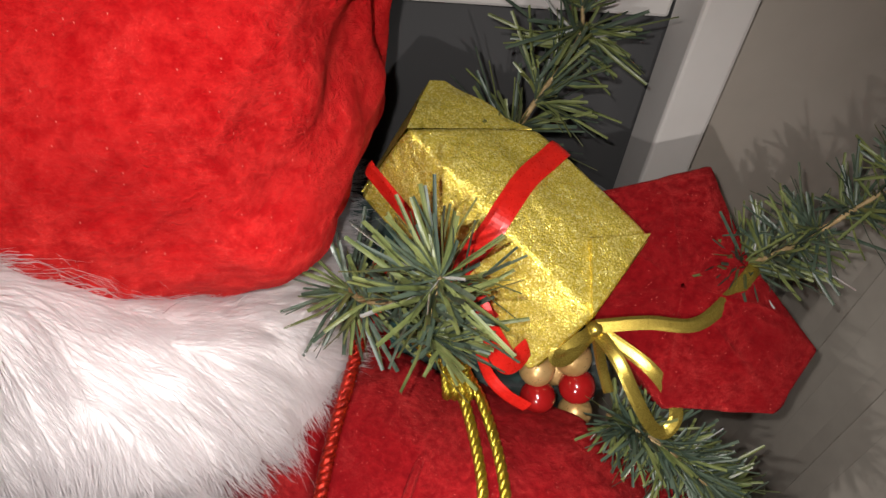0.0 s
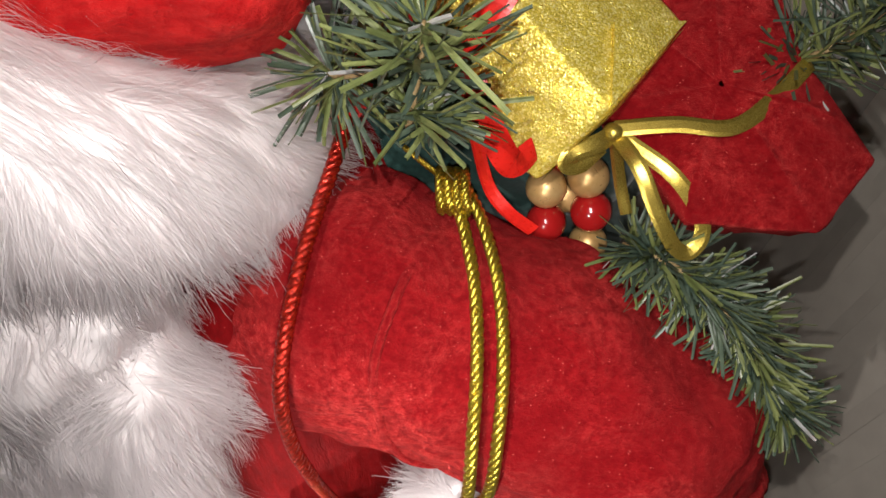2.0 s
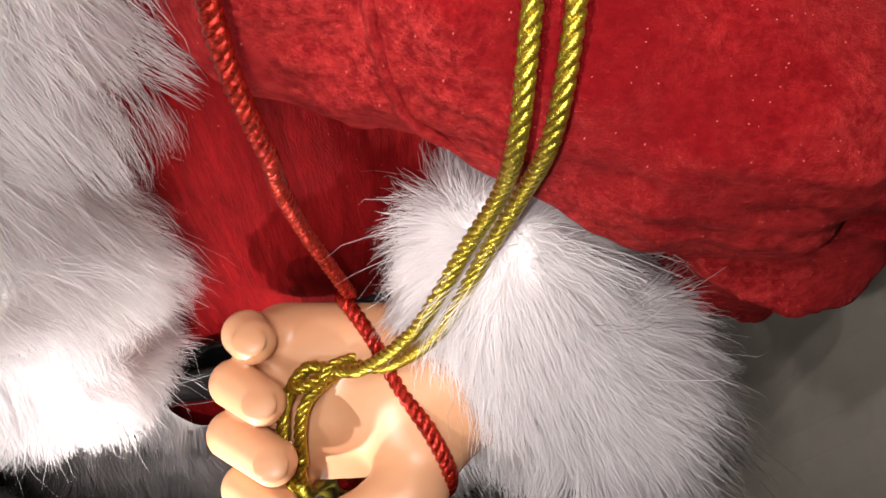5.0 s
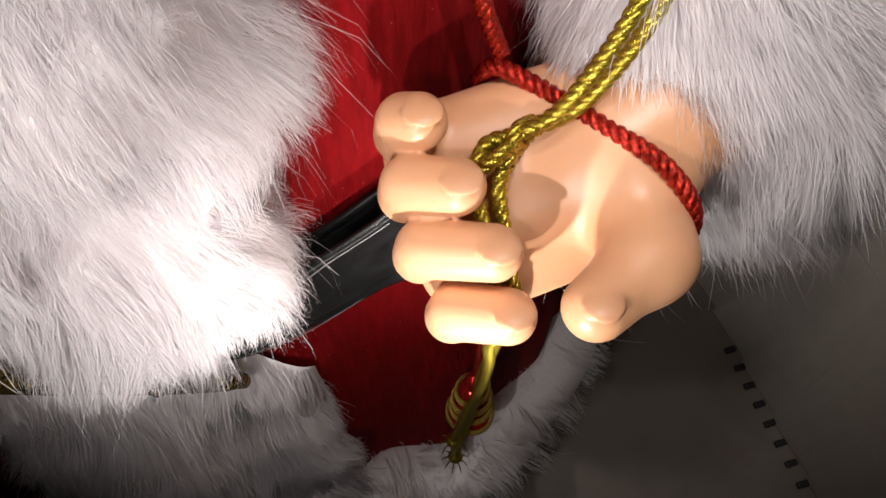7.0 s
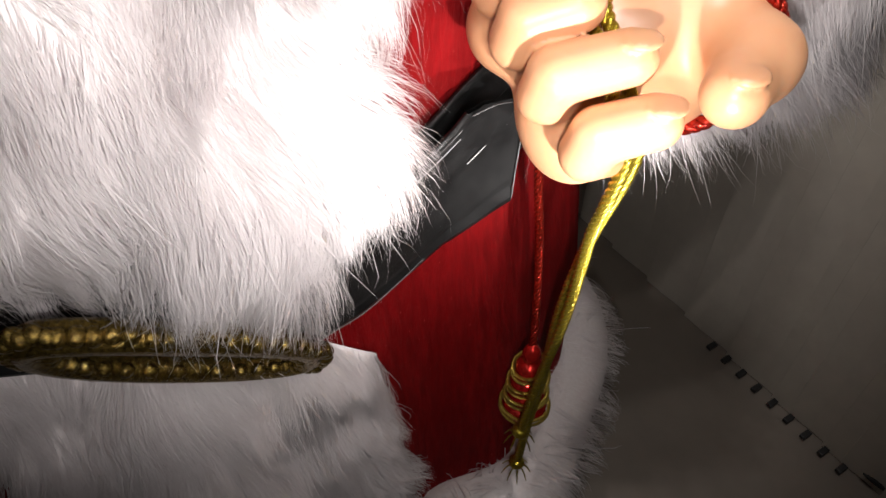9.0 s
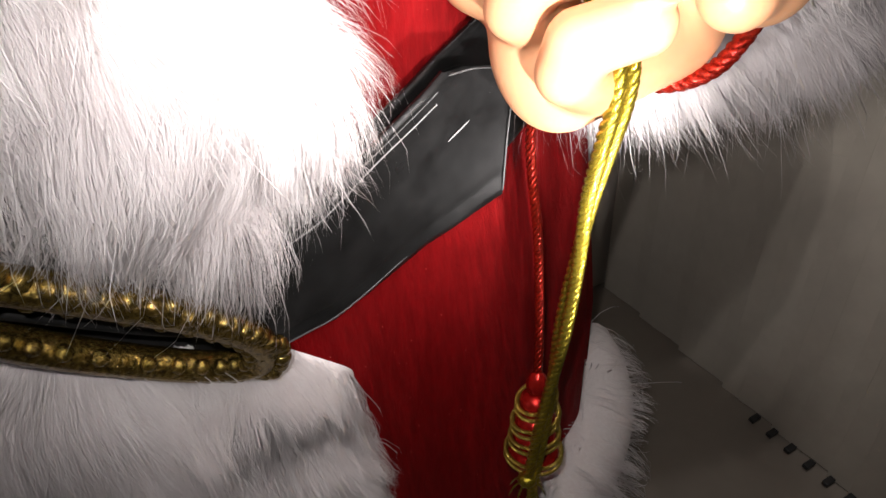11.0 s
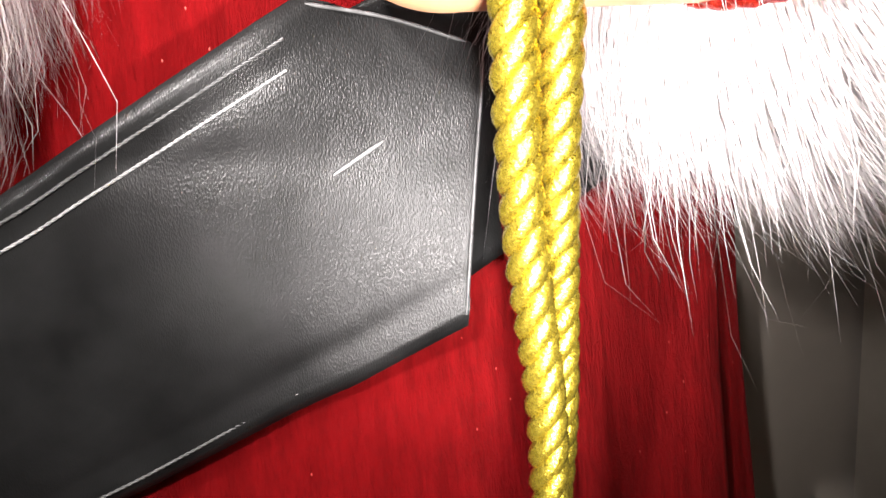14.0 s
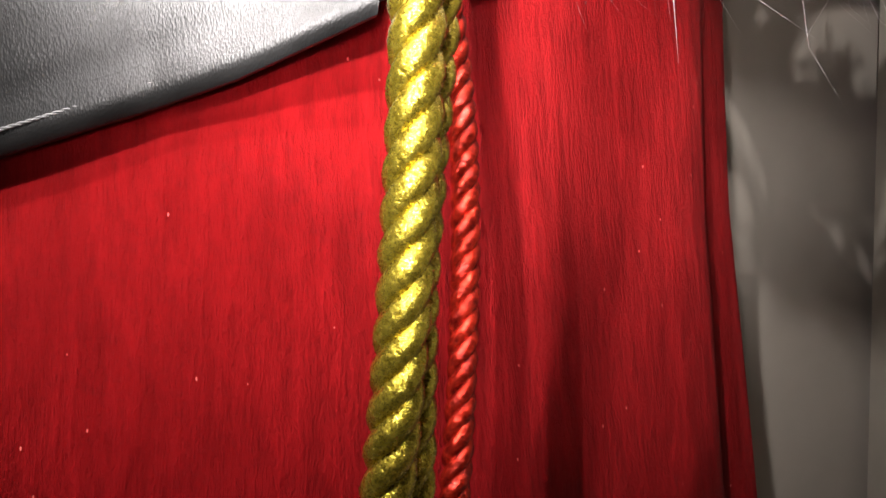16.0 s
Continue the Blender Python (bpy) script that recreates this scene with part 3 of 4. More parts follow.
def strap(x0, x1, half, lift, cut=None, n=140):
    """A strap on the coat's front: a padded band with rounded edges; cut(v) moves its end."""
    u = np.linspace(0, 1, n)
    v = np.concatenate([np.linspace(-1, 1, 22), np.linspace(1, -1, 22)])
    back = np.concatenate([np.zeros(22), np.ones(22)])
    U, V = np.meshgrid(u, v, indexing="ij")
    end = x1 + (cut(V) if cut else 0)
    X = x0 + (end - x0) * U
    Z = belt_z(X) + V * half * belt_half(X)
    rim = 0.0012 * np.exp(-((np.abs(V) - 0.93) / 0.05) ** 2) - 0.0008 * np.exp(-((np.abs(V) - 0.80) / 0.02) ** 2)
    pucker = 0.0009 * waves(np.stack([X, Z, Z * 0], -1), 0.05, 5)
    Y = coat_front(X, Z) - lift - pucker - rim - curl(X, lift) - (lean(X, V * half * belt_half(X)) if lift > 0.01 else 0) + back * 0.0028
    return np.stack([X, Y, Z], -1).reshape(-1, 3), grid_faces(n, 44, False, True)


part("strap", mesh_np("strap", *strap(-0.45, 0.105, 0.038, 0.006), BELT), belt, "under layer of the black strap")
part("strap_end", mesh_np("strap_end", *strap(-0.185, -0.017, 0.044, 0.015, lambda v: np.interp(v, [-1, 0.30, 0.42, 1], [-0.006, 0.002, -0.003, -0.040])), BELT), belt, "free end of the strap with a cut corner")
tip = [(-0.0235, -0.93), (-0.0195, -0.30), (-0.0160, 0.26), (-0.0200, 0.40), (-0.038, 0.70), (-0.055, 0.93)]
line = [(x, float(coat_front(x, belt_z(x) + v * 0.0462) - 0.0172 - curl(x) - lean(x, v * 0.0462)), float(belt_z(x) + v * 0.0462)) for x, v in tip]
for run in (line[:3], line[3:]):
    part("edge", mesh_np("edge", *tube(run, 0.00045, 6, 30), EDGE), belt, "pale cut edge of the leather")
for v in (0.86, 0.72, -0.90):
    pts = [(x, float(coat_front(x, belt_z(x) + v * 0.044 * belt_half(x)) - curl(x) - lean(x, v * 0.044 * belt_half(x))) - 0.0163, float(belt_z(x) + v * 0.044 * belt_half(x))) for x in np.linspace(-0.20, -0.060, 14)]
    part("stitching", mesh_np("stitching", *rope(pts, 0.00038, 0.003, 2, 6, 5), EDGE if v != 0.72 else THREAD), belt, "line of stitches along the strap")
pts = [(-0.052, 0.0, 0.6745), (-0.040, 0.0, 0.6815)]
pts = [(x, float(coat_front(x, z) - curl(x) - lean(x, z - belt_z(x))) - 0.0163, z) for x, _, z in pts]
part("thread", mesh_np("thread", *tube([pts[0], np.mean(pts, 0), pts[1]], 0.00045, 6, 10), THREAD), belt, "loose pale thread end")

# buckle: an oval ring of beaded gold
buckle = part("buckle", None, belt, "oval gold glitter buckle with a beaded rim")
ph = np.linspace(0, 2 * math.pi, 60, endpoint=False)


def oval(ph, rx, rz, lift):
    x = -0.210 + rx * np.sign(np.cos(ph)) * np.abs(np.cos(ph)) ** 0.8
    tall = rz * np.sign(np.sin(ph)) * np.abs(np.sin(ph)) ** 0.8
    z = 0.656 + 0.9 * tall - 0.75 * (x + 0.205)
    return np.stack([x, 0.080 - lift + 0.6 * (x + 0.205) ** 2 - 0.42 * tall, z], -1)


ring = oval(np.append(ph, ph[:2]), 0.050, 0.028, 0.004)
part("rim", mesh_np("rim", *join(tube(ring, 0.007, 10, 160, False), *[ball(c + RNG.normal(0, 0.0006, 3), 0.0042, 10, 7) for c in oval(ph[::1], 0.056, 0.033, 0.006)], *[ball(c, 0.0036, 8, 6) for c in oval(ph[::2], 0.044, 0.022, 0.008)]), GLITTER), buckle)
part("prong", mesh_np("prong", *tube([(-0.25, 0.084, 0.685), (-0.20, 0.083, 0.651), (-0.165, 0.086, 0.628)], 0.003, 8, 30), BELT), buckle)


# ---- the figure itself: fist, wrist, head, legs ----
def finger(p, y, z, dx, reach):
    a, b, c = (-0.042 + dx, y + 0.016, z - 0.025), (-0.061 + dx, y + 0.007, z - 0.012), (-0.060 + dx, y + 0.003, z - 0.001)
    e = (-0.062 + dx + reach, y + 0.001 - 0.45 * reach, z + 0.003 + 0.12 * reach)
    nail = ellipsoid(p, (e[0] + 0.0005, e[1] - 0.0040, e[2] + 0.0090), (0.0080, 0.0070, 0.0022))
    body = smin([capsule(p, a, b, 0.0108, 0.0108), capsule(p, c, e, 0.0114, 0.0106)], 0.006)
    return smin([body, nail], 0.0004)


def fist_shape(p):
    fingers = [finger(p, y, z, dx, reach) for y, z, dx, reach in ((0.078, 0.790, 0.007, 0.006), (0.058, 0.779, 0.003, 0.017), (0.038, 0.766, 0.003, 0.024), (0.018, 0.749, 0.010, 0.018))]
    d = fingers[0]
    for e in fingers[1:]:
        d = smin([d, e], 0.0028)
    palm = smin([capsule(p, (-0.040, 0.090, 0.756), (0.03, 0.086, 0.766), 0.021, 0.025), capsule(p, (-0.036, 0.058, 0.735), (0.03, 0.064, 0.752), 0.020, 0.026),
                 capsule(p, (-0.034, 0.050, 0.721), (0.024, 0.060, 0.728), 0.0195, 0.025),
                 capsule(p, (0.03, 0.068, 0.760), (0.11, 0.080, 0.790), 0.029, 0.032)], 0.016)
    thumb = smin([capsule(p, (0.035, 0.052, 0.755), (0.024, 0.018, 0.757), 0.021, 0.0165), capsule(p, (0.026, 0.018, 0.758), (-0.004, 0.003, 0.760), 0.0150, 0.0126)], 0.010)
    thumb = smin([thumb, ellipsoid(p, (-0.005, -0.0015, 0.7708), (0.008, 0.0070, 0.0022))], 0.0004)
    return smin([d, smin([palm, thumb], 0.012)], 0.0035)


fist = surface(fist_shape, (-0.10, -0.03, 0.69), (0.16, 0.14, 0.84), 0.0016)


def body_shape(p):
    """Head, trunk, hidden arm and legs with boots."""
    legs = [smin([capsule(p, (x, 0.30, 0.24), (x, 0.28, 0.50), 0.06, 0.07), ellipsoid(p, (x, 0.24, 0.205), (0.055, 0.11, 0.04))], 0.03) for x in (-0.29, -0.11)]
    return smin([ellipsoid(p, (-0.20, 0.27, 1.09), (0.095, 0.10, 0.12)), capsule(p, (-0.20, 0.27, 0.55), (-0.20, 0.27, 0.95), 0.10, 0.07),
                 capsule(p, (-0.16, 0.25, 0.93), (0.06, 0.175, 0.920), 0.035, 0.026), *legs], 0.02)


body = surface(body_shape, (-0.42, 0.04, 0.12), (0.17, 0.44, 1.25), 0.011)
body = (np.column_stack([body[0][:, 0], body[0][:, 1], np.maximum(body[0][:, 2], FLOOR_Z)]), body[1])
allv = join(fist, body)
sl = np.concatenate([np.zeros(len(fist[1])), (body[0][body[1][:, 0], 2] < 0.5).astype(int)])
tagged(new("christmas_figure", mesh_np("christmas_figure", *allv, [SKIN, BOOT], None, True, sl)), "tan vinyl standing figure with a closed fist and dark boots", "doll")


# ---- hat and beard ----
hat = thing("santa_hat", "bright red plush hat with a thick white fur brim", "hat")


def hat_shape(p):
    d = smin([ellipsoid(p, (-0.188, 0.293, 1.196), (0.150, 0.13, 0.114)), ellipsoid(p, (-0.114, 0.298, 1.132), (0.098, 0.120, 0.096)), ellipsoid(p, (-0.136, 0.31, 1.255), (0.134, 0.10, 0.10))], 0.05)
    return d + 0.005 * waves(p, 0.07, 3) + 0.002 * waves(p, 0.02, 0)


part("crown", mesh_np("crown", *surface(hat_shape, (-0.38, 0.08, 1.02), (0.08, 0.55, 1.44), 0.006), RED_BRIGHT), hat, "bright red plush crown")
th = np.linspace(0, 2 * math.pi, 40)
brim = np.stack([-0.196 + 0.124 * np.cos(th), 0.275 + 0.135 * np.sin(th), 1.087 - 0.076 * np.cos(th) - 0.028 * np.sin(th) - 0.021 * np.cos(2 * th) + 0.009 * np.sin(2 * th)], -1)
part("brim", fur("brim", tube(brim, 0.048, 20, 120, False), 56000, 0.030, lambda p: np.stack([2 * (p[:, 0] + 0.19), 2 * (p[:, 1] - 0.26), -0.9 + 0 * p[:, 0]], 1), 0.35, 0.00014, 6), hat, "thick white faux fur brim")

beard = thing("beard", "long curly white artificial beard hanging to the belt", "beard")


for k, (c, r, count) in enumerate((
        ((-0.19, 0.15, 1.00), (0.095, 0.070, 0.075), 11000), ((-0.125, 0.130, 0.935), (0.044, 0.050, 0.062), 8000), ((-0.20, 0.105, 0.930), (0.060, 0.050, 0.075), 9000),
        ((-0.270, 0.130, 0.900), (0.050, 0.050, 0.090), 6000), ((-0.145, 0.100, 0.865), (0.042, 0.048, 0.070), 9000), ((-0.205, 0.098, 0.840), (0.060, 0.045, 0.080), 10000),
        ((-0.157, 0.085, 0.745), (0.050, 0.040, 0.055), 12000), ((-0.148, 0.096, 0.805), (0.044, 0.040, 0.060), 9000), ((-0.222, 0.094, 0.768), (0.062, 0.038, 0.052), 11000))):
    lo, hi = np.array(c) - np.array(r) - 0.02, np.array(c) + np.array(r) + 0.02
    shape = surface(lambda p: ellipsoid(p, c, r) + 0.005 * waves(p, 0.035, 2) + 0.002 * waves(p, 0.015, 1), lo, hi, 0.006)
    part("lock", fur("lock", shape, count * 3 // 2, 0.029, lambda p: np.stack([1.6 * (p[:, 0] + 0.19) + 0.3 * waves(p, 0.06, 4), -0.25 + 0 * p[:, 0], -0.9 + 0 * p[:, 0]], 1), 0.27, 0.00014, 20 + k, 46), beard, "curling lock of white hair")


# ---- cords ----
cord = thing("gold_rope", "doubled twisted gold cord running from the shoulder through the fist", "cord")
over = [(0.032, 0.222, 1.004), (0.042, 0.200, 1.000), (0.050, 0.165, 0.996), (0.053, 0.130, 0.985), (0.053, 0.100, 0.962), (0.053, 0.088, 0.935), (0.051, 0.090, 0.905), (0.043, 0.086, 0.873), (0.028, 0.069, 0.836), (0.008, 0.066, 0.799), (-0.008, 0.070, 0.782), (-0.022, 0.066, 0.778), (-0.029, 0.054, 0.774), (-0.030, 0.042, 0.765), (-0.030, 0.032, 0.750)]
hang = [(-0.030, 0.032, 0.752), (-0.028, 0.024, 0.738), (-0.027, 0.024, 0.722), (-0.028, 0.028, 0.700), (-0.026, 0.036, 0.672), (-0.0225, 0.044, 0.635), (-0.0245, 0.048, 0.590), (-0.028, 0.052, 0.530), (-0.034, 0.054, 0.470), (-0.038, 0.055, 0.42)]


def beside(path, off, wobble):
    p = np.array(path)
    k = np.linspace(0, 1, len(p))
    w = off * (0.6 + 0.4 * np.abs(np.sin(k * math.pi * wobble)))
    along = np.gradient(p, axis=0)
    along /= np.linalg.norm(along, axis=1)[:, None]
    out = np.array([1, 0.25, 0.1]) - (along @ np.array([1, 0.25, 0.1]))[:, None] * along
    return p + out / np.linalg.norm(out, axis=1)[:, None] * w[:, None]


for side in (-1, 1):
    strand(beside(over, side * 0.0060, 2.2), 0.0031, 0.0135, GOLD_CORD, cord, "twisted shiny gold strand")
    turn = np.radians(np.interp(np.array(hang)[:, 2], [0.42, 0.52, 0.58, 0.62, 0.68, 0.74], [0, 15, 75, 70, 20, 0]))
    tail = np.array(hang) + side * 0.0033 * np.stack([np.cos(turn), np.sin(turn), 0 * turn], 1)
    if side < 0:
        tail = tail[:-1]
    strand(tail, 0.0031, 0.0135, GOLD_CORD, cord, "twisted shiny gold strand")
    e = tail[-1]
    knot = part("end_knot", mesh_np("end_knot", *ball(e, (0.006, 0.006, 0.005), 12, 8), GOLD_CORD), cord, "frayed knot at the cord's end")
    fray = join(*[tube([e, e + 0.007 * np.array([math.cos(a), math.sin(a), -0.6]), e + 0.011 * np.array([math.cos(a), math.sin(a), -1.2])], 0.0006, 5, 6) for a in np.arange(0, 6.2, 0.7)])
    part("fray", mesh_np("fray", *fray, GOLD_CORD), knot)["kind"] = "stuff"
for k in range(4):
    x = 0.0245 + 0.0042 * k
    strand([(x + 0.002, 0.206, 0.999), (x + 0.001, 0.205, 1.008), (x, 0.216, 1.013), (x, 0.226, 1.007), (x + 0.001, 0.222, 0.999)], 0.0024, 0.010, GOLD_CORD, cord, "loop of the gathered knot")
strand([(0.026, 0.220, 1.008), (0.016, 0.222, 1.016), (0.006, 0.226, 1.022)], 0.0015, 0.008, GOLD_CORD, cord, "thin loose end of the knot")
for bend in ([(-0.012, 0.070, 0.777), (-0.020, 0.062, 0.784), (-0.030, 0.060, 0.780), (-0.028, 0.070, 0.772)], [(-0.004, 0.076, 0.780), (-0.014, 0.068, 0.786), (-0.020, 0.060, 0.778)]):
    strand(bend, 0.0031, 0.0135, GOLD_CORD, cord, "loose half knot of gold cord")

red = thing("red_rope", "twisted red metallic cord looped round the wrist", "cord")
path = [(-0.020, 0.225, 1.040), (-0.024, 0.206, 1.031), (-0.034, 0.157, 1.014), (-0.039, 0.117, 0.986), (-0.037, 0.104, 0.945), (-0.030, 0.100, 0.905), (-0.030, 0.104, 0.880), (-0.026, 0.106, 0.850), (-0.018, 0.106, 0.820), (-0.008, 0.104, 0.790)]
strand(path, 0.0036, 0.012, RED_CORD, red, "", 12)
loop = [(-0.014, 0.112, 0.772), (-0.010, 0.102, 0.786), (0.004, 0.084, 0.786), (0.018, 0.062, 0.786), (0.034, 0.042, 0.782), (0.044, 0.028, 0.768), (0.042, 0.024, 0.748), (0.032, 0.036, 0.714), (0.014, 0.058, 0.705), (0.000, 0.085, 0.722), (-0.008, 0.106, 0.745), (-0.014, 0.112, 0.772)]
strand(loop, 0.0037, 0.013, RED_CORD, red, "loop round the wrist", 12)
drop = [(-0.010, 0.098, 0.735), (-0.013, 0.096, 0.700), (-0.014, 0.094, 0.660), (-0.009, 0.092, 0.610), (-0.012, 0.083, 0.560), (-0.018, 0.074, 0.525)]
strand(drop, 0.0026, 0.011, RED_CORD, red, "hanging end", 12)

charm = thing("bead_ornament", "stack of shiny red beads wound with gold wire", "ornament")
CX, CY = -0.018, 0.074
part("cap", mesh_np("cap", *ball((CX, CY, 0.521), (0.0065, 0.0065, 0.010)), SEQUIN_RED), charm)
for i, z in enumerate((0.507, 0.491, 0.475, 0.460)):
    r = (0.010, 0.0125, 0.0135, 0.016)[i]
    bead = part("bead", mesh_np("bead", *ball((CX, CY, z), (r, r, 0.008)), SEQUIN_RED), charm, "shiny red bead")
    a = np.linspace(0, 12.57, 40)
    lean = 0.003 * np.cos(a + i)
    part("wire", mesh_np("wire", *rope(np.stack([CX + (r + 0.0015) * np.cos(a), CY + (r + 0.0015) * np.sin(a), z - 0.006 + 0.0009 * a + lean], -1), 0.0013, 0.004, 2, 8, 5), RIBBON_GOLD), bead, "gold wire winding")


# ---- presents ----
def bag(corners_lo, corners_hi, n=24, puff=0.12, rough=0.002, seed=0, soft=6):
    """A wrapped box between two quads of corners, its faces puffed and creased."""
    lo, hi = np.array(corners_lo, float), np.array(corners_hi, float)
    mid = (lo.mean(0) + hi.mean(0)) / 2
    c8 = np.concatenate([lo, hi])
    faces = [(3, 2, 1, 0), (4, 5, 6, 7), (0, 1, 5, 4), (1, 2, 6, 5), (2, 3, 7, 6), (3, 0, 4, 7)]
    size = np.linalg.norm(c8.max(0) - c8.min(0))
    out = []
    for f in faces:
        a, b, c, d = c8[list(f)]
        u, v = np.meshgrid(np.linspace(0, 1, n), np.linspace(0, 1, n), indexing="ij")
        u, v = u[..., None], v[..., None]
        p = (a * (1 - u) + b * u) * (1 - v) + (d * (1 - u) + c * u) * v
        nn = np.cross(b - a, d - a)
        nn /= np.linalg.norm(nn)
        dome = (16 * u * (1 - u) * v * (1 - v)) ** 0.6
        corner = ((2 * u - 1) ** 6 + (2 * v - 1) ** 6)
        p = p + nn * size * puff * 0.1 * dome - (p - mid) * 0.02 * corner
        p = p + nn * rough * dome * (waves(p, 0.03, seed) + 0.5 * waves(p, 0.012, seed + 1))[..., None]
        out.append((p, grid_faces(n, n)))
    return relax(*weld(*join(*out)), soft)


def band(points, width, up, thick=0.0006, n=60):
    """A flat ribbon along a path; up: the way its face looks."""
    c, _ = smooth_path(points, n)
    t = np.gradient(c, axis=0)
    t /= np.linalg.norm(t, axis=1)[:, None]
    ups = np.array([np.interp(np.linspace(0, 1, n), np.linspace(0, 1, len(np.atleast_2d(up))), np.atleast_2d(up)[:, k]) for k in range(3)]).T
    s = np.cross(t, ups)
    s /= np.linalg.norm(s, axis=1)[:, None] + 1e-9
    nn = np.cross(s, t)
    w = width / 2
    v = np.stack([c - s * w, c - s * w * 0.5 + nn * thick, c + s * w * 0.5 + nn * thick, c + s * w, c + s * w * 0.5 - nn * thick, c - s * w * 0.5 - nn * thick], 1)
    return v.reshape(-1, 3), grid_faces(n, 6, False, True)


GA, GB, GC, GD = (np.array(c) for c in ((-0.004, 0.301, 1.112), (0.096, 0.215, 1.065), (0.071, 0.322, 1.100), (0.133, 0.265, 1.076)))
GU, GV, GW = (GB - GA + GD - GC) / 2, (GC - GA + GD - GB) / 2, np.array((-0.026, -0.006, -0.046))
gold = thing("gold_present", "small box wrapped in crinkled gold cloth with a red ribbon", "present")


def gp(u, v, w):
    return (GA * (1 - u) + GB * u) * (1 - v) + (GC * (1 - u) + GD * u) * v + GW * w


part("wrapping", mesh_np("wrapping", *bag([gp(0, 0, 1), gp(1, 0, 1), gp(1, 1, 1), gp(0, 1, 1)], [gp(0, 0, 0), gp(1, 0, 0), gp(1, 1, 0), gp(0, 1, 0)], 34, 0.05, 0.0012, 0, 1), LAME), gold, "crinkled gold metallic cloth")
nv = np.cross(GU, GV)
nv /= np.linalg.norm(nv)
fv = np.cross(GU, GW)
fv /= -np.linalg.norm(fv)
fv = -fv if np.dot(fv, GV) > 0 else fv
rib = [gp(0.20, 1.02, 0.3), gp(0.22, 0.98, 0.0) + nv * 0.002, gp(0.30, 0.75, 0) + nv * 0.0035, gp(0.38, 0.45, 0) + nv * 0.004, gp(0.48, 0.1, 0) + nv * 0.003, gp(0.52, -0.03, 0.12) + fv * 0.001, gp(0.52, 0, 0.55) + fv * 0.004, gp(0.52, 0, 0.95) + fv * 0.003]
part("ribbon", mesh_np("ribbon", *band(rib, 0.013, [nv, nv, nv, nv + fv, fv, fv]), RIBBON_RED, None, False), gold, "red satin ribbon")
rib2 = [gp(-0.02, 0, 0.62) + fv * 0.001, gp(0.02, 0, 0.62) + fv * 0.003, gp(0.25, 0, 0.66) + fv * 0.004, gp(0.5, 0, 0.72) + fv * 0.004, gp(0.75, 0, 0.8) + fv * 0.003]
part("ribbon", mesh_np("ribbon", *band(rib2, 0.009, fv), RIBBON_RED, None, False), gold, "red satin ribbon")
for end, apex in ((0.0, gp(-0.50, 0.72, 0.14)), (1.0, gp(1.03, 0.5, 0.45))):
    base = np.array([gp(end, 0.03, 0.03), gp(end, 0.97, 0.03), gp(end, 0.97, 0.97), gp(end, 0.03, 0.97)])
    sides = []
    for p, q in zip(base, np.roll(base, -1, 0)):
        s, t = np.meshgrid(np.linspace(0, 1, 9), np.linspace(0, 1, 9), indexing="ij")
        s, t = s[..., None], t[..., None]
        g = (p * (1 - s) + q * s) * (1 - t) + apex * t
        sides.append((g + 0.0012 * (waves(g, 0.015, 2) * (t * (1 - t) * 4)[..., 0])[..., None], grid_faces(9, 9)))
    part("fold", mesh_np("fold", *weld(*join(*sides)), LAME, None, False), gold, "folded end of the gold wrapping")

peak = gp(0.78, 0.47, 0) + nv * 0.0050
fold = np.array([gp(0.985, 0.02, 0) + nv * 0.0012, gp(0.985, 0.98, 0) + nv * 0.0012, peak])
flap = np.concatenate([fold, fold - nv * 0.004])
part("flap", mesh_np("flap", flap, [(0, 1, 4, 3), (1, 2, 5, 4), (2, 0, 3, 5)], LAME, [(0, 2, 1), (3, 4, 5)], False), gold, "pointed flap folded over the end")

redp = thing("red_present", "box wrapped in dark red velvet with a gold ribbon", "present")
RN = np.array((-0.164, -0.489, 0.857))
OUTLINE = [(0.085, 0.292, 1.072), (0.168, 0.302, 1.094), (0.185, 0.256, 1.071), (0.217, 0.211, 1.051), (0.194, 0.184, 1.031), (0.139, 0.190, 1.024), (0.100, 0.238, 1.043)]


def wrapped(outline, up, deep, dome, seed):
    """A soft wrapped parcel with a many-sided top: domed, creased, with rounded rims and straight sides."""
    p = np.array(outline)
    q = np.concatenate([p, p[:1]])
    arc = np.concatenate([[0], np.cumsum(np.linalg.norm(np.diff(q, axis=0), axis=1))])
    edge = np.stack([np.interp(np.linspace(0, arc[-1], 160, endpoint=False), arc, q[:, k]) for k in range(3)], 1)
    mid = edge.mean(0)
    rows = []
    for r in np.linspace(0.02, 1, 34):
        g = mid + (edge - mid) * r
        h = dome * (1 - r ** 3) + 0.0022 * (1 - r ** 6) * (waves(g, 0.040, seed) + 0.6 * waves(g, 0.016, seed + 1))
        ridge = 0.0025 * np.exp(-((np.abs(np.linspace(0, 1, 160) * 7 % 1 - 0.5) - 0.5) / 0.06) ** 2) * r * (1 - r ** 8)
        rows.append(g + up * (h + ridge)[:, None])
    for d, r in ((0.06, 1.008), (0.2, 1.0), (0.5, 0.98), (0.8, 0.97), (0.97, 0.95), (1.0, 0.88), (1.0, 0.4), (1.0, 0.02)):
        g = mid + (edge - mid) * r - up * deep * d
        rows.append(g + (0.0015 * waves(g, 0.02, seed))[:, None] * (edge - mid) / 0.06)
    return np.array(rows).reshape(-1, 3), grid_faces(len(rows), 160, False, True)


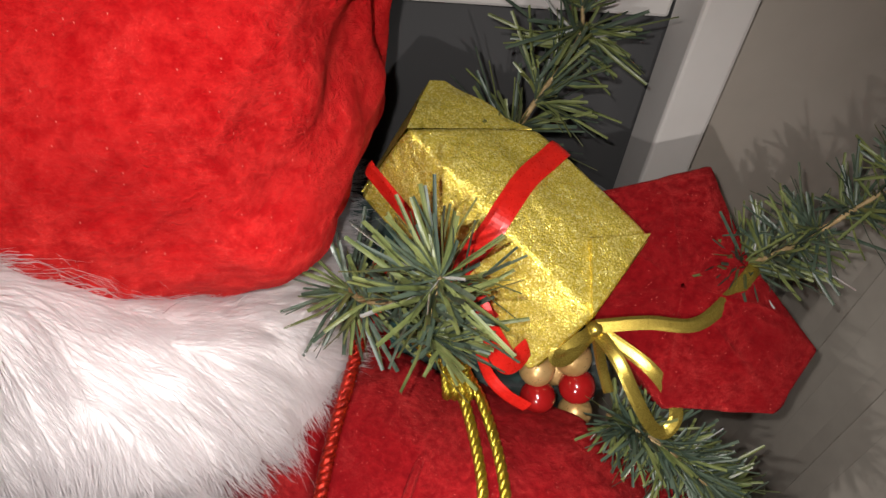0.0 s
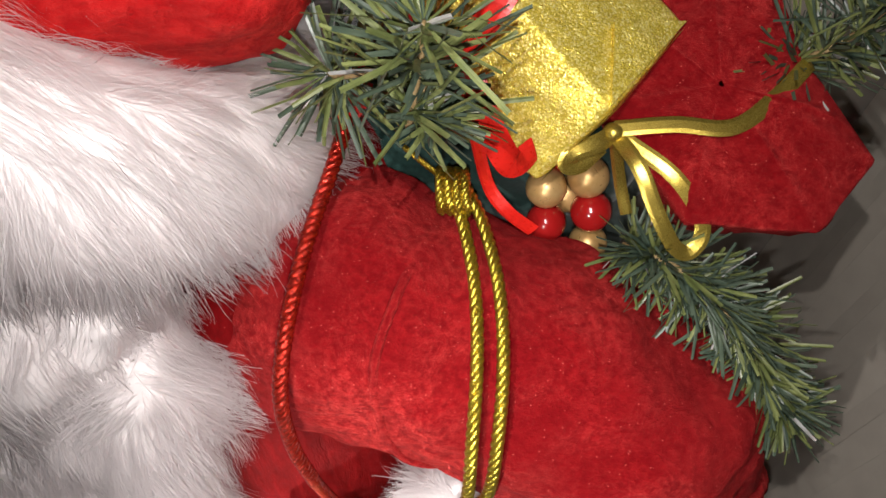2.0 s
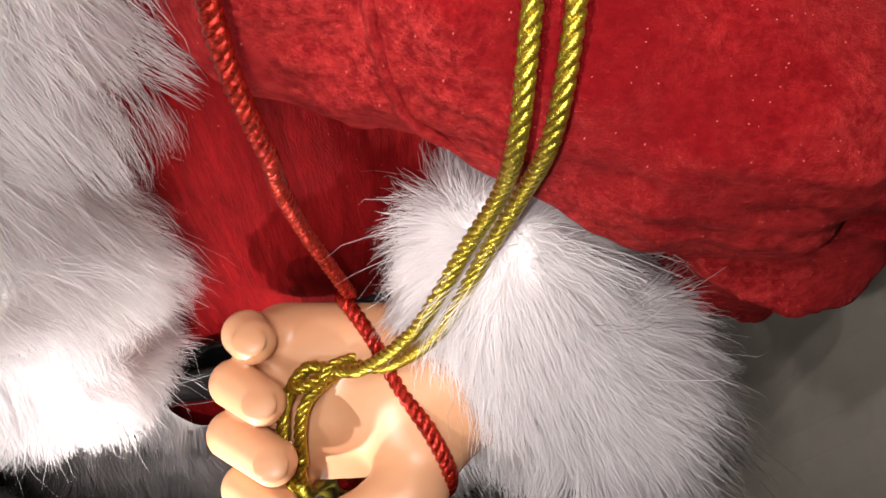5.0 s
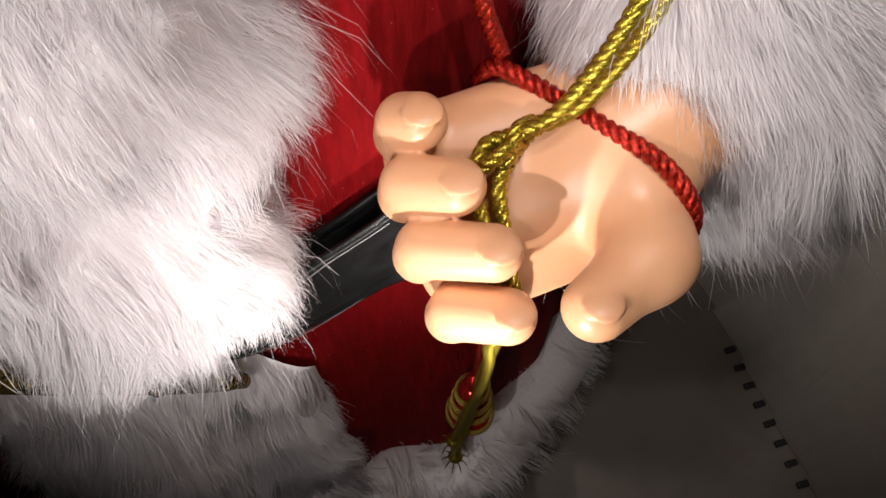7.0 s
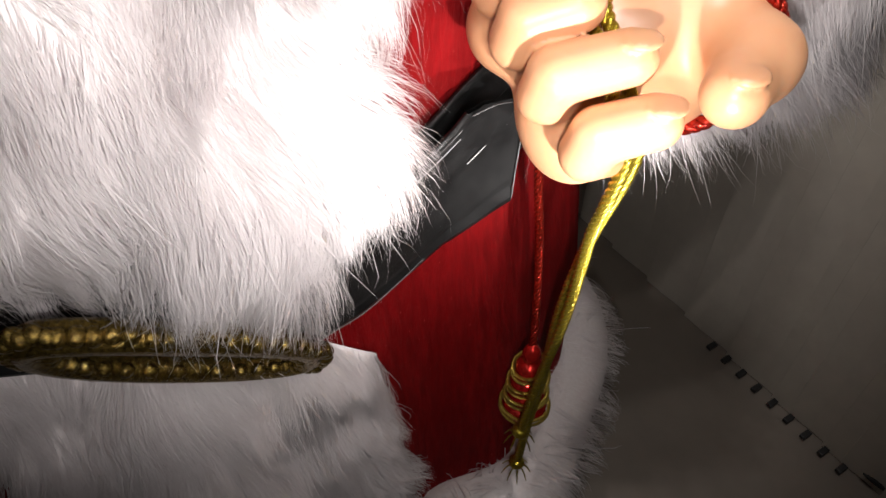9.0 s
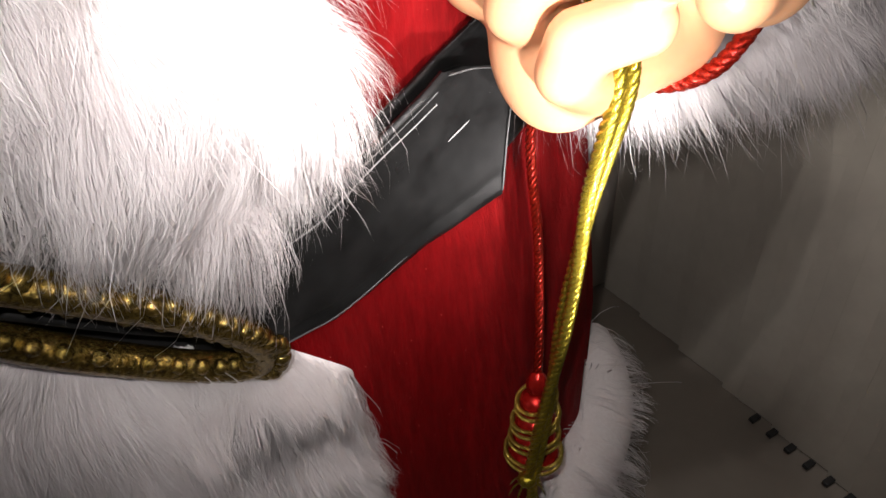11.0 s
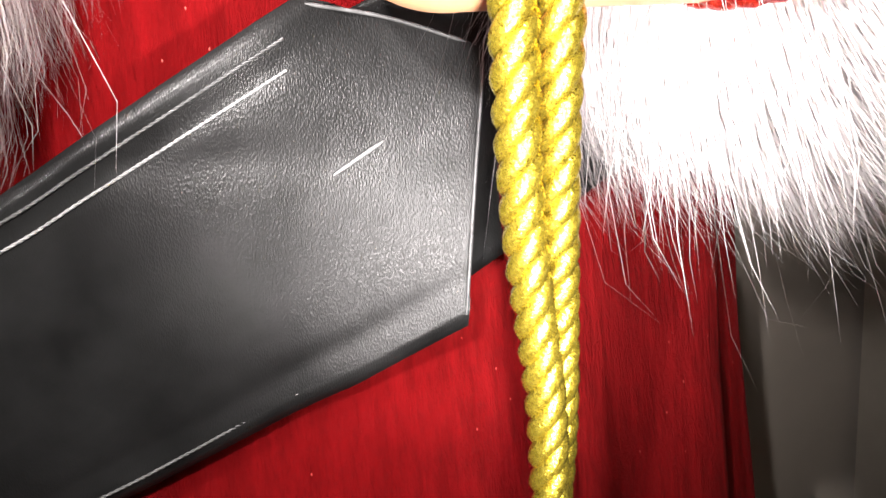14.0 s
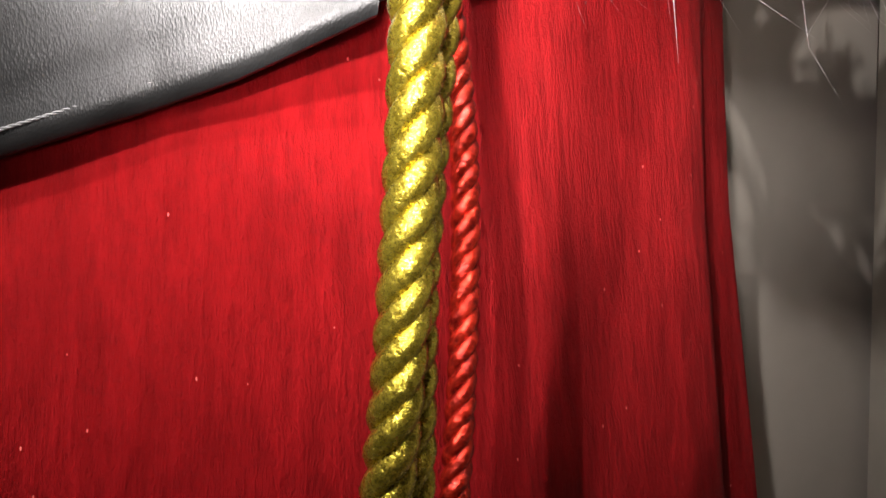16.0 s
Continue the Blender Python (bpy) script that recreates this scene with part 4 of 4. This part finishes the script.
part("wrapping", mesh_np("wrapping", *wrapped(OUTLINE, RN, 0.040, 0.007, 1), RED_DARK), redp, "creased dark red velvet")
part("ribbon", mesh_np("ribbon", *band([np.array(c) + RN * h for c, h in (((0.104, 0.228, 1.039), 0.009), ((0.130, 0.228, 1.044), 0.010), ((0.155, 0.226, 1.047), 0.010), ((0.174, 0.238, 1.058), 0.007), ((0.188, 0.251, 1.068), 0.003), ((0.193, 0.254, 1.062), -0.012), ((0.192, 0.258, 1.050), -0.025))], 0.0075, RN), RIBBON_GOLD, None, False), redp, "narrow gold ribbon")
bow = thing("gold_bow", "gold ribbon tied in a small bow with looped tails", "bow")
K = np.array((0.103, 0.224, 1.044))
FACE = np.array((-0.25, -0.65, 0.72))
part("knot", mesh_np("knot", *ball(K, (0.0055, 0.005, 0.0045), 14, 10), RIBBON_GOLD), bow)
part("tail", mesh_np("tail", *band([K, K + (-0.007, -0.006, -0.001), K + (-0.018, -0.010, -0.004), K + (-0.021, -0.013, -0.010), K + (-0.014, -0.011, -0.011), K + (-0.005, -0.003, -0.006)], 0.0085, (0.2, -0.6, 0.8)), RIBBON_GOLD, None, False), bow, "short folded loop of ribbon")
part("loop", mesh_np("loop", *band([K, (0.113, 0.205, 1.042), (0.123, 0.191, 1.029), (0.133, 0.182, 1.017), (0.141, 0.181, 1.013), (0.146, 0.186, 1.019), (0.143, 0.193, 1.028), (0.129, 0.205, 1.039), K + (0.005, -0.002, -0.002)], 0.0072, FACE, 0.0004, 90), RIBBON_GOLD, None, False), bow, "looped ribbon tail")
part("tail", mesh_np("tail", *band([K, K + (0.004, 0.0, -0.012), K + (0.010, -0.004, -0.030), K + (0.016, -0.012, -0.044)], 0.006, FACE), RIBBON_GOLD, None, False), bow, "hanging ribbon end")
ribbon = thing("red_ribbon", "loose red satin ribbon curling below the gold present", "ribbon")
part("tail", mesh_np("tail", *band([(0.034, 0.214, 1.078), (0.040, 0.206, 1.068), (0.047, 0.202, 1.056), (0.054, 0.200, 1.045), (0.059, 0.204, 1.041), (0.066, 0.212, 1.042)], 0.013, [(-0.3, -0.6, 0.6), (-0.3, -0.6, 0.6), (0.4, -0.8, 0.3)]), RIBBON_RED, None, False), ribbon, "wide shiny fold of ribbon")
part("tail", mesh_np("tail", *band([(0.036, 0.232, 1.044), (0.040, 0.227, 1.032), (0.049, 0.219, 1.006), (0.060, 0.212, 0.995), (0.075, 0.211, 0.982)], 0.0075, (-0.5, -0.5, 0.6)), RIBBON_RED, None, False), ribbon)
part("tail", mesh_np("tail", *band([(-0.012, 0.238, 1.072), (-0.014, 0.232, 1.050), (-0.020, 0.226, 1.040), (-0.026, 0.224, 1.034)], 0.010, (-0.3, -0.6, 0.6)), RIBBON_RED, None, False), ribbon)

# ---- berries ----
pick = thing("berry_pick", "cluster of shiny gold and red berries on a wire pick", "berries")
for i, (c, m) in enumerate((((0.080, 0.229, 0.996), BERRY_GOLD), ((0.101, 0.234, 1.001), BERRY_GOLD), ((0.083, 0.222, 0.976), BERRY_RED), ((0.106, 0.226, 0.983), BERRY_RED), ((0.109, 0.222, 0.960), BERRY_GOLD), ((0.084, 0.246, 1.004), BERRY_RED), ((0.094, 0.240, 0.980), BERRY_GOLD))):
    part("berry", mesh_np("berry", *ball(c, 0.0108 + 0.0003 * (i % 2), 24, 16), m), pick, "gold berry" if m == BERRY_GOLD else "red berry")
part("wire", mesh_np("wire", *tube([(0.094, 0.236, 0.985), (0.086, 0.255, 0.985), (0.076, 0.27, 0.98)], 0.0012, 6, 12), STEM), pick)

# ---- sack and fir ----
sack = thing("toy_sack", "dark green cloth sack behind the shoulder holding presents", "sack")
part("cloth", mesh_np("cloth", *surface(lambda p: smin([ellipsoid(p, (0.055, 0.315, 0.99), (0.10, 0.075, 0.075)), ellipsoid(p, (0.04, 0.33, 0.86), (0.13, 0.085, 0.12))], 0.05) + 0.004 * waves(p, 0.03, 2), (-0.12, 0.2, 0.70), (0.22, 0.46, 1.10), 0.008), DARK_CLOTH), sack)

for pts, count, ln, seed, tone, wd, label in (
        ([(0.010, 0.190, 1.070), (0.014, 0.198, 1.105), (0.015, 0.187, 1.126)], 170, 0.042, 11, 0.55, 0.0012, "short fir sprig in front of the gold present"),
        ([(-0.030, 0.235, 1.060), (-0.020, 0.212, 1.076), (0.000, 0.198, 1.094)], 150, 0.036, 12, 0.5, 0.0012, "short fir sprig beside the hat brim"),
        ([(0.016, 0.214, 1.094), (0.016, 0.202, 1.080), (0.020, 0.190, 1.072)], 120, 0.024, 13, 0.5, 0.0012, "drooping fir sprig over the shoulder"),
        ([(0.055, 0.341, 1.058), (0.073, 0.352, 1.095), (0.095, 0.370, 1.130), (0.090, 0.387, 1.159)], 260, 0.046, 14, 0.55, 0.0012, "fir sprig behind the gold present"),
        ([(0.17, 0.27, 1.04), (0.190, 0.252, 1.074), (0.212, 0.250, 1.105), (0.240, 0.250, 1.150)], 620, 0.030, 15, 0.4, 0.0009, "fir branch reaching up beside the red present"),
        ([(0.124, 0.212, 0.975), (0.143, 0.186, 0.993), (0.182, 0.165, 0.969), (0.196, 0.145, 0.952), (0.210, 0.135, 0.941)], 1100, 0.031, 16, 0.45, 0.0010, "long fir branch lying along the sleeve")):
    sprig = thing("fir_sprig", label, "fir branch", "artificial fir greenery")
    branch(pts, count, ln, seed, sprig, 1.0, 0.55, wd, tone)
